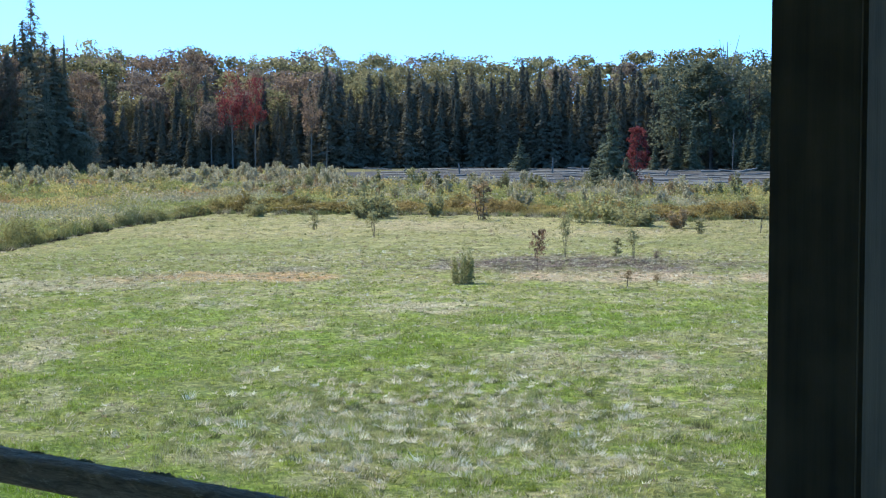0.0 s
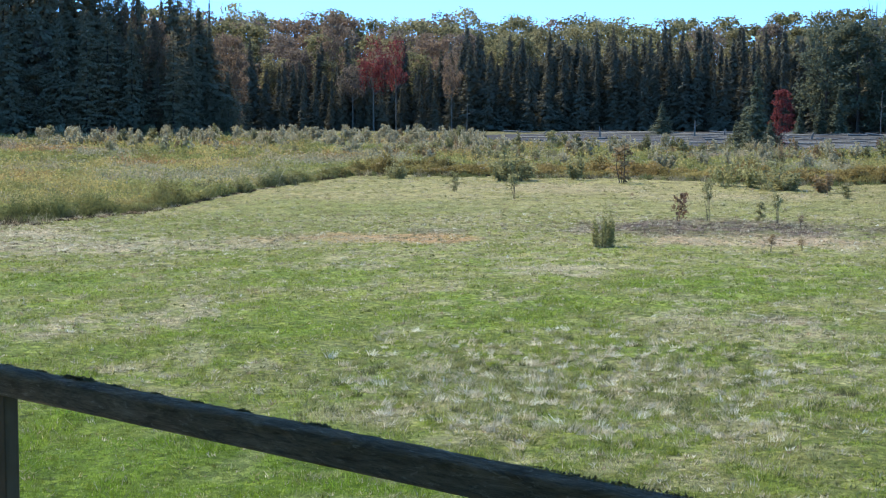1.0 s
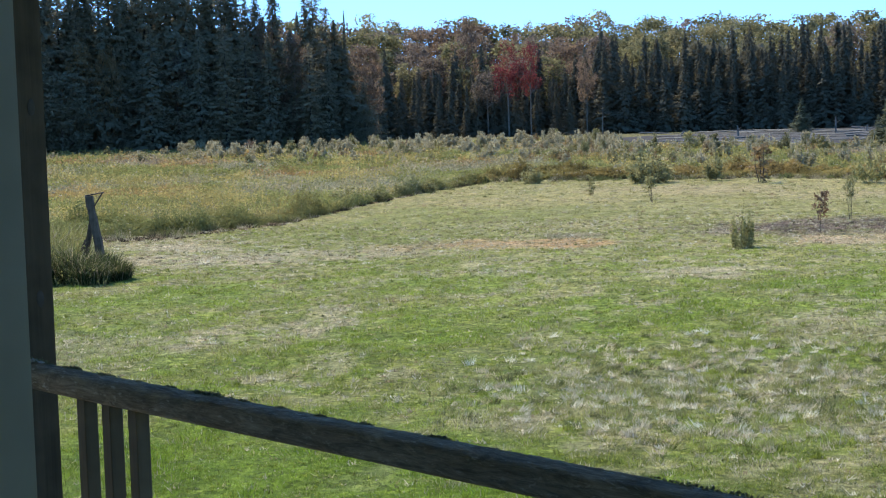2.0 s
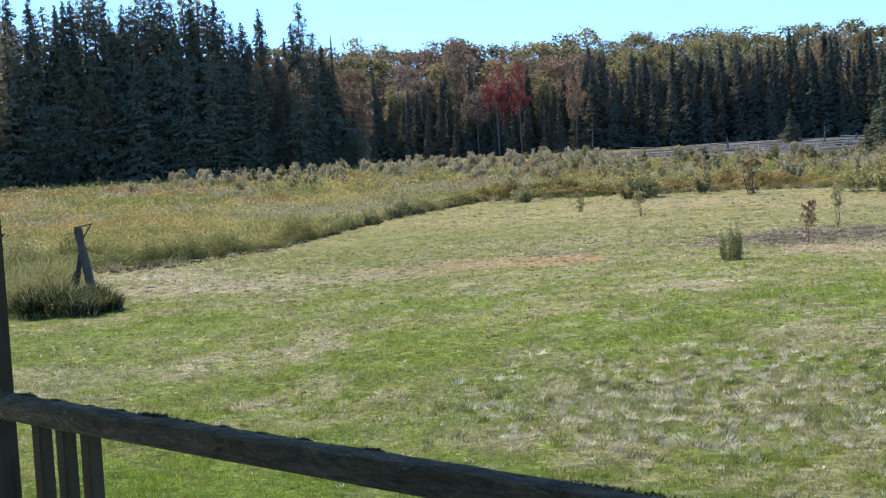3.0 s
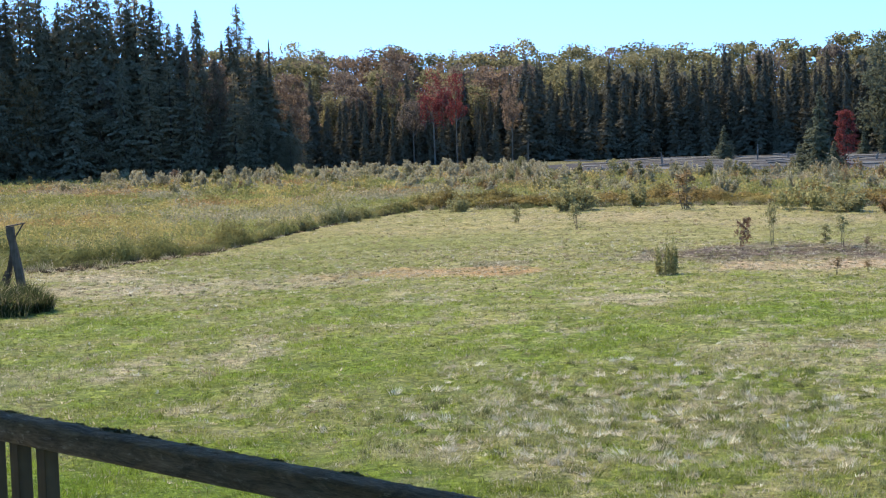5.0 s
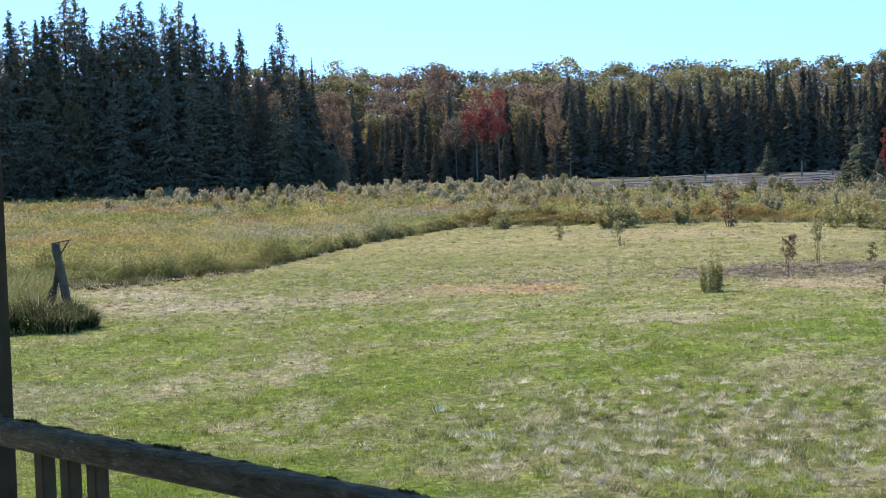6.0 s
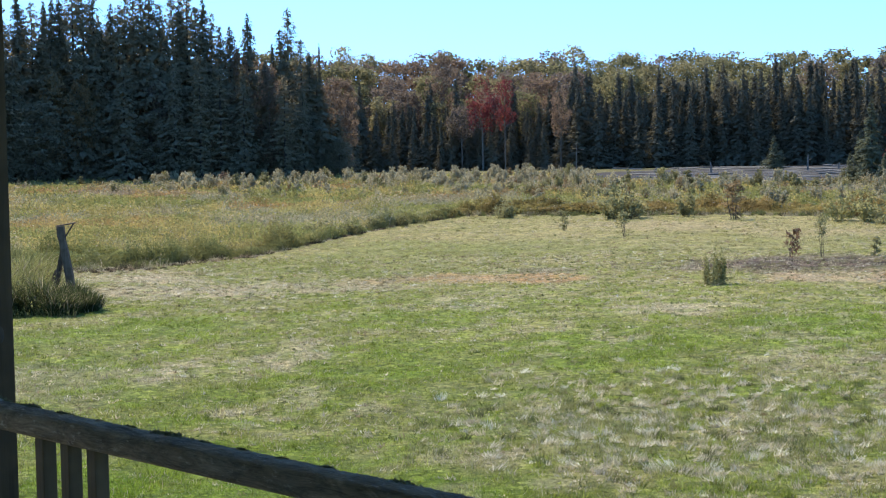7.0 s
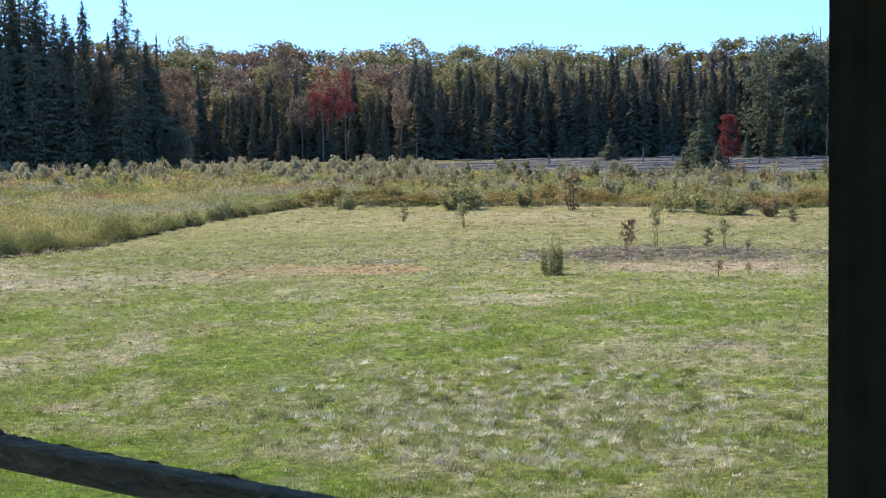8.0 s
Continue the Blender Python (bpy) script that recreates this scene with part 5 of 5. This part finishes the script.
def tussocks():
    """Uneven clumps: pale dead grass laid over and darker green tufts between."""
    rnd = np.random.RandomState(41)
    vs, ts = [], []

    def clumps(x, y, size, count, colour, lean, hscale, lay=0.5, broad=1.0):
        """Many clumps at once: blades rise from a tight foot and lie over to one side."""
        m = len(x)
        k = np.repeat(np.arange(m), count)
        n = len(k)
        sz = size[k]
        a, r = rnd.uniform(0, math.tau, n), np.sqrt(rnd.uniform(0, 1, n))
        px, py = x[k] + np.cos(a) * r * sz * 0.75, y[k] + np.sin(a) * r * sz * 0.75
        h = sz * rnd.uniform(0.4, 1.2, n) * hscale * (1 - 0.4 * r * r)
        c = colour[k] * rnd.uniform(0.65, 1.3, (n, 1))
        w = rnd.uniform(0.0035, 0.0075, n) * (1 + y[k] / 28) * broad
        v, t = blades(n, rnd.randint(1e6), px, py, relief(px, py), h, w, c, lean)
        side = rnd.uniform(0, math.tau, m)[k]
        v[:, 2, 0] += np.cos(side) * h * lay
        v[:, 2, 1] += np.sin(side) * h * lay
        vs.append(v)
        ts.append(t)

    def pick(n, *choices):
        """Colours drawn by weight from (weight, colour) pairs."""
        p = np.array([c[0] for c in choices], float)
        return np.array([c[1] for c in choices])[rnd.choice(len(choices), n, p=p / p.sum())] * rnd.uniform(0.8, 1.2, (n, 1))

    PALE, BLEACHED, SAGE, DIM, LIVELY, BROWN = (0.50, 0.445, 0.30), (0.68, 0.62, 0.46), (0.285, 0.285, 0.12), (0.12, 0.13, 0.055), (0.225, 0.27, 0.05), (0.28, 0.21, 0.135)
    def rough(n):
        """Places in the uncut patch, which ends at the close-mown strip along the porch."""
        cx, cy = rnd.normal(0.1, 1.4, n), rnd.normal(17.2, 2.1, n)
        edge = 13.4 - 0.55 * np.minimum(cx, 0.0) + 0.8 * np.abs(rnd.normal(0, 1, n))
        return cx, np.where(cy < edge, 2 * edge - cy, cy)

    # the rough, uncut patch in the middle of the lawn
    n = 620
    cx, cy = rough(n)
    clumps(cx, cy, rnd.uniform(0.04, 0.115, n), 46, pick(n, (3, PALE), (2.6, BLEACHED), (1.6, SAGE)), 0.9, 1.05, 0.8)
    n = 330
    cx, cy = rough(n)
    clumps(cx, cy, rnd.uniform(0.07, 0.15, n), 70, pick(n, (3, SAGE), (1.3, DIM), (1, LIVELY), (0.5, PALE)), 0.6, 0.9, 0.4)
    # smaller tufts all over the mown field
    x, y, d = in_view(rnd, 34000, 10.5, 46, 1.3)
    ok = (beyond_edge(x, y) < -0.4) & ((rnd.uniform(0, 1, len(x)) < 0.4) | (x > -1.5) | (y > 15))
    x, y = x[ok], y[ok]
    tone = turf(x, y)
    dry = (tone[:, 0] / tone[:, 1] > 0.98 + rnd.uniform(-0.12, 0.12, len(x)))[:, None]
    m = len(x)
    clumps(x, y, rnd.uniform(0.025, 0.08, m), 9, np.where(dry, pick(m, (3, PALE), (0.5, BLEACHED), (1, BROWN), (1.2, DIM)), pick(m, (4, LIVELY), (2.4, SAGE), (1.6, (0.11, 0.135, 0.03)), (1.0, PALE))), 0.9, 0.85, 0.6, 1.9)
    # the far part of the field: stems and rough tufts
    x, y, d = in_view(rnd, 3600, 40, 72, 0.9)
    ok = beyond_edge(x, y) < -0.2
    x, y = x[ok], y[ok]
    m = len(x)
    clumps(x, y, rnd.uniform(0.06, 0.17, m), 16, pick(m, (3, (0.25, 0.235, 0.09)), (2, SAGE), (1.6, PALE), (1, BROWN), (1, DIM)), 0.7, 0.8, 0.4)
    # worn patches of dead grass
    for px, py, rx, ry in ((2.4, 21.9, 1.6, 2.2), (3.4, 22.6, 0.9, 1.2), (1.2, 17.8, 0.9, 1.2), (-6.0, 23.1, 0.5, 2.0), (-7.2, 21.4, 0.5, 1.0), (-0.4, 29.4, 1.0, 0.9), (-11.3, 33.0, 2.4, 2.6), (-5.5, 18.0, 0.4, 0.5), (-4.3, 29.9, 0.7, 0.8), (-9.0, 19.5, 1.4, 2.2)):
        n = int(34 * math.sqrt(rx * ry)) + 8
        clumps(px + rnd.normal(0, rx * 0.55, n), py + rnd.normal(0, ry * 0.55, n), rnd.uniform(0.04, 0.1, n), 36, pick(n, (3, PALE), (0.8, BLEACHED), (1, DIM), (1, SAGE)), 1.2, 0.6, 0.9)
    # the raked strip with dark litter
    n = 420
    clumps(rnd.normal(3.0, 2.3, n), rnd.normal(40.7, 1.2, n), rnd.uniform(0.06, 0.16, n), 26, pick(n, (3, (0.13, 0.10, 0.083)), (1, (0.34, 0.29, 0.23)), (0.7, (0.2, 0.15, 0.12))), 1.3, 0.5, 0.5)
    # litter and clods on the bare strip before the meadow
    n = 260
    x = rnd.uniform(-15.5, -6.0, n)
    clumps(x, 34.0 + (x + 12) * 0.25 + rnd.normal(0, 1.6, n), rnd.uniform(0.05, 0.15, n), 34, pick(n, (3, PALE), (1, BLEACHED), (1.6, (0.10, 0.085, 0.06))), 1.2, 0.6, 0.8)
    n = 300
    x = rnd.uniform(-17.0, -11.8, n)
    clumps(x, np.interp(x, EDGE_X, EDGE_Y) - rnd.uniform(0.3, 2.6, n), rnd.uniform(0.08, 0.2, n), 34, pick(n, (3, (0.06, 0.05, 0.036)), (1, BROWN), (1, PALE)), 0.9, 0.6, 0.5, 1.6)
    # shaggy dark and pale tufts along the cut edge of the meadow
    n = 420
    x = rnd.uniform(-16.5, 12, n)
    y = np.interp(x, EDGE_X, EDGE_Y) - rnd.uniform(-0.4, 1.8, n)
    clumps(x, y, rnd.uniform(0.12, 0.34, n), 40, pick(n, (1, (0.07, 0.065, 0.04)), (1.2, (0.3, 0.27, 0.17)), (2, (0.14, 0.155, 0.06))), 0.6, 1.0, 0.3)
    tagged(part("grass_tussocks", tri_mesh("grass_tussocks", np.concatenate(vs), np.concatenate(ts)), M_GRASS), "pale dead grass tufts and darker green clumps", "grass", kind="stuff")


tussocks()


def meadow():
    """The uncut growth: tall grass and goldenrod with pale seed heads, greener along its cut edge and tinted darker
    there for shade.
    """
    rnd = np.random.RandomState(51)
    x, y, d = in_view(rnd, 850000, 26.0, 172.0, 1.35, -29.0, 18.0)
    # the growth stands thickest along its cut edge
    ex = rnd.uniform(-19, 19, 240000)
    ey = np.interp(ex, EDGE_X, EDGE_Y) + rnd.uniform(-0.6, 4.5, len(ex))
    x, y, d = np.concatenate([x, ex]), np.concatenate([y, ey]), np.concatenate([d, np.hypot(ex, ey)])
    inside = beyond_edge(x, y)
    ok = (inside > 0.0) & (np.hypot((x - 34) / 48, (y - 172) / 62) > 1.02)
    x, y, d, inside = x[ok], y[ok], d[ok], inside[ok]
    n = len(x)
    n1, n2, n3, n5 = fbm(x, y, 7.0), fbm(x + 90, y, 2.2), fbm(x - 40, y, 18.0), fbm(x + 700, y, 1.1, 2)
    step = lambda v, lo, hi: np.clip((v - lo) / (hi - lo), 0, 1)[:, None]
    front = (x > -11.5) & (inside < 4.0)
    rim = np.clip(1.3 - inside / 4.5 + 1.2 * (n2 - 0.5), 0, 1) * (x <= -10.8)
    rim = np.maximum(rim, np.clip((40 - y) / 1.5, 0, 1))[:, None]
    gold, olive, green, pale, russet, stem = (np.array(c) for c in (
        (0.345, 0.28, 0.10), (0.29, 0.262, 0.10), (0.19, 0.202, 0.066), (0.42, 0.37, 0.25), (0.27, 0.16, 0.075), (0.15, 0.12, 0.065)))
    c = olive + (gold - olive) * step(0.5 * n1 + 0.5 * n2, 0.46, 0.54)
    c = c + (russet - c) * step(n1, 0.53, 0.62) * step(inside, 10, 30) * 0.8
    c = c + (green - c) * step(fbm(x + 40, y * 0.8, 3.2), 0.47, 0.56) * 0.85
    c = c + (np.array((0.30, 0.27, 0.20)) - c) * step(fbm(x - 15, y * 0.6, 4.5, 3), 0.56, 0.63) * 0.6
    band = gold + (russet - gold) * step(n2, 0.5, 0.65) * 0.4 + (green - gold) * step(n1, 0.5, 0.6) * 0.5
    c = np.where(front[:, None], band * 0.78, c)
    # cut edge and near weeds: greener grass, with its shade darkened into the tint
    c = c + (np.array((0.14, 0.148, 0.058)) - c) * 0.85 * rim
    # each plant is a mound of its own: lit on top, dark between
    n6 = fbm(x + 430, y * 0.7, 0.62, 2)
    mound = np.clip((0.55 * n5 + 0.45 * n6 - 0.30) / 0.36, 0, 1) * np.clip((n2 - 0.2) / 0.5, 0.45, 1)
    c = c * rnd.uniform(0.85, 1.18, (n, 1)) * (0.86 + 0.5 * step(fbm(x + 820, y * 0.8, 0.8, 2), 0.3, 0.7))
    heads = (rnd.uniform(0, 1, n) < 0.006 + 0.07 * step(fbm(x + 11, y, 1.3, 2), 0.56, 0.64)[:, 0] * (1 - 0.7 * rim[:, 0]))[:, None]
    c = np.where(heads, pale * rnd.uniform(0.7, 1.15, (n, 1)), c)
    h = (0.18 + 0.42 * n2 + 0.2 * n1) * (0.3 + 1.2 * mound) * np.where(front, 0.5 + 0.7 * n2, 0.9) * (1 + 0.5 * rim[:, 0] * (x <= -11.5) * (2 * mound - 0.6)) * np.clip(0.45 + inside / 2.0, 0, 1) * np.where(y < 35, 0.6, 1.0)
    w = np.maximum(0.02, d * 0.0006)
    stalk = rnd.uniform(0, 1, n) < 0.10 + 0.2 * rim[:, 0]
    v, t = blades(n, 52, x, y, relief(x, y), h * rnd.uniform(0.6, 1.15, n), w * rnd.uniform(0.5, 1.2, n), c, 0.4)
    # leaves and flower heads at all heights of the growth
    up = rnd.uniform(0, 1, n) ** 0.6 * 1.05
    # front band: lower leaves tinted darker to stand for the shade at its foot
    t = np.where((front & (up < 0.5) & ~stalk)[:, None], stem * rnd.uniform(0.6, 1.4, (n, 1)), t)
    q = np.stack([x, y, relief(x, y) + h * up], 1)
    e1, e2 = rnd.normal(0, 1, (n, 3)), rnd.normal(0, 1, (n, 3))
    e1 *= (w * rnd.uniform(0.6, 1.6, n))[:, None] / np.linalg.norm(e1, axis=1)[:, None]
    e2 *= (w * rnd.uniform(0.9, 2.3, n))[:, None] / np.linalg.norm(e2, axis=1)[:, None]
    v = np.where(stalk[:, None, None], v, np.stack([q - e1, q + e1, q + e2], 1))
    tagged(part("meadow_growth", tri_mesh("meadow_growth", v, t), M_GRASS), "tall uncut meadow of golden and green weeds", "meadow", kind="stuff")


meadow()
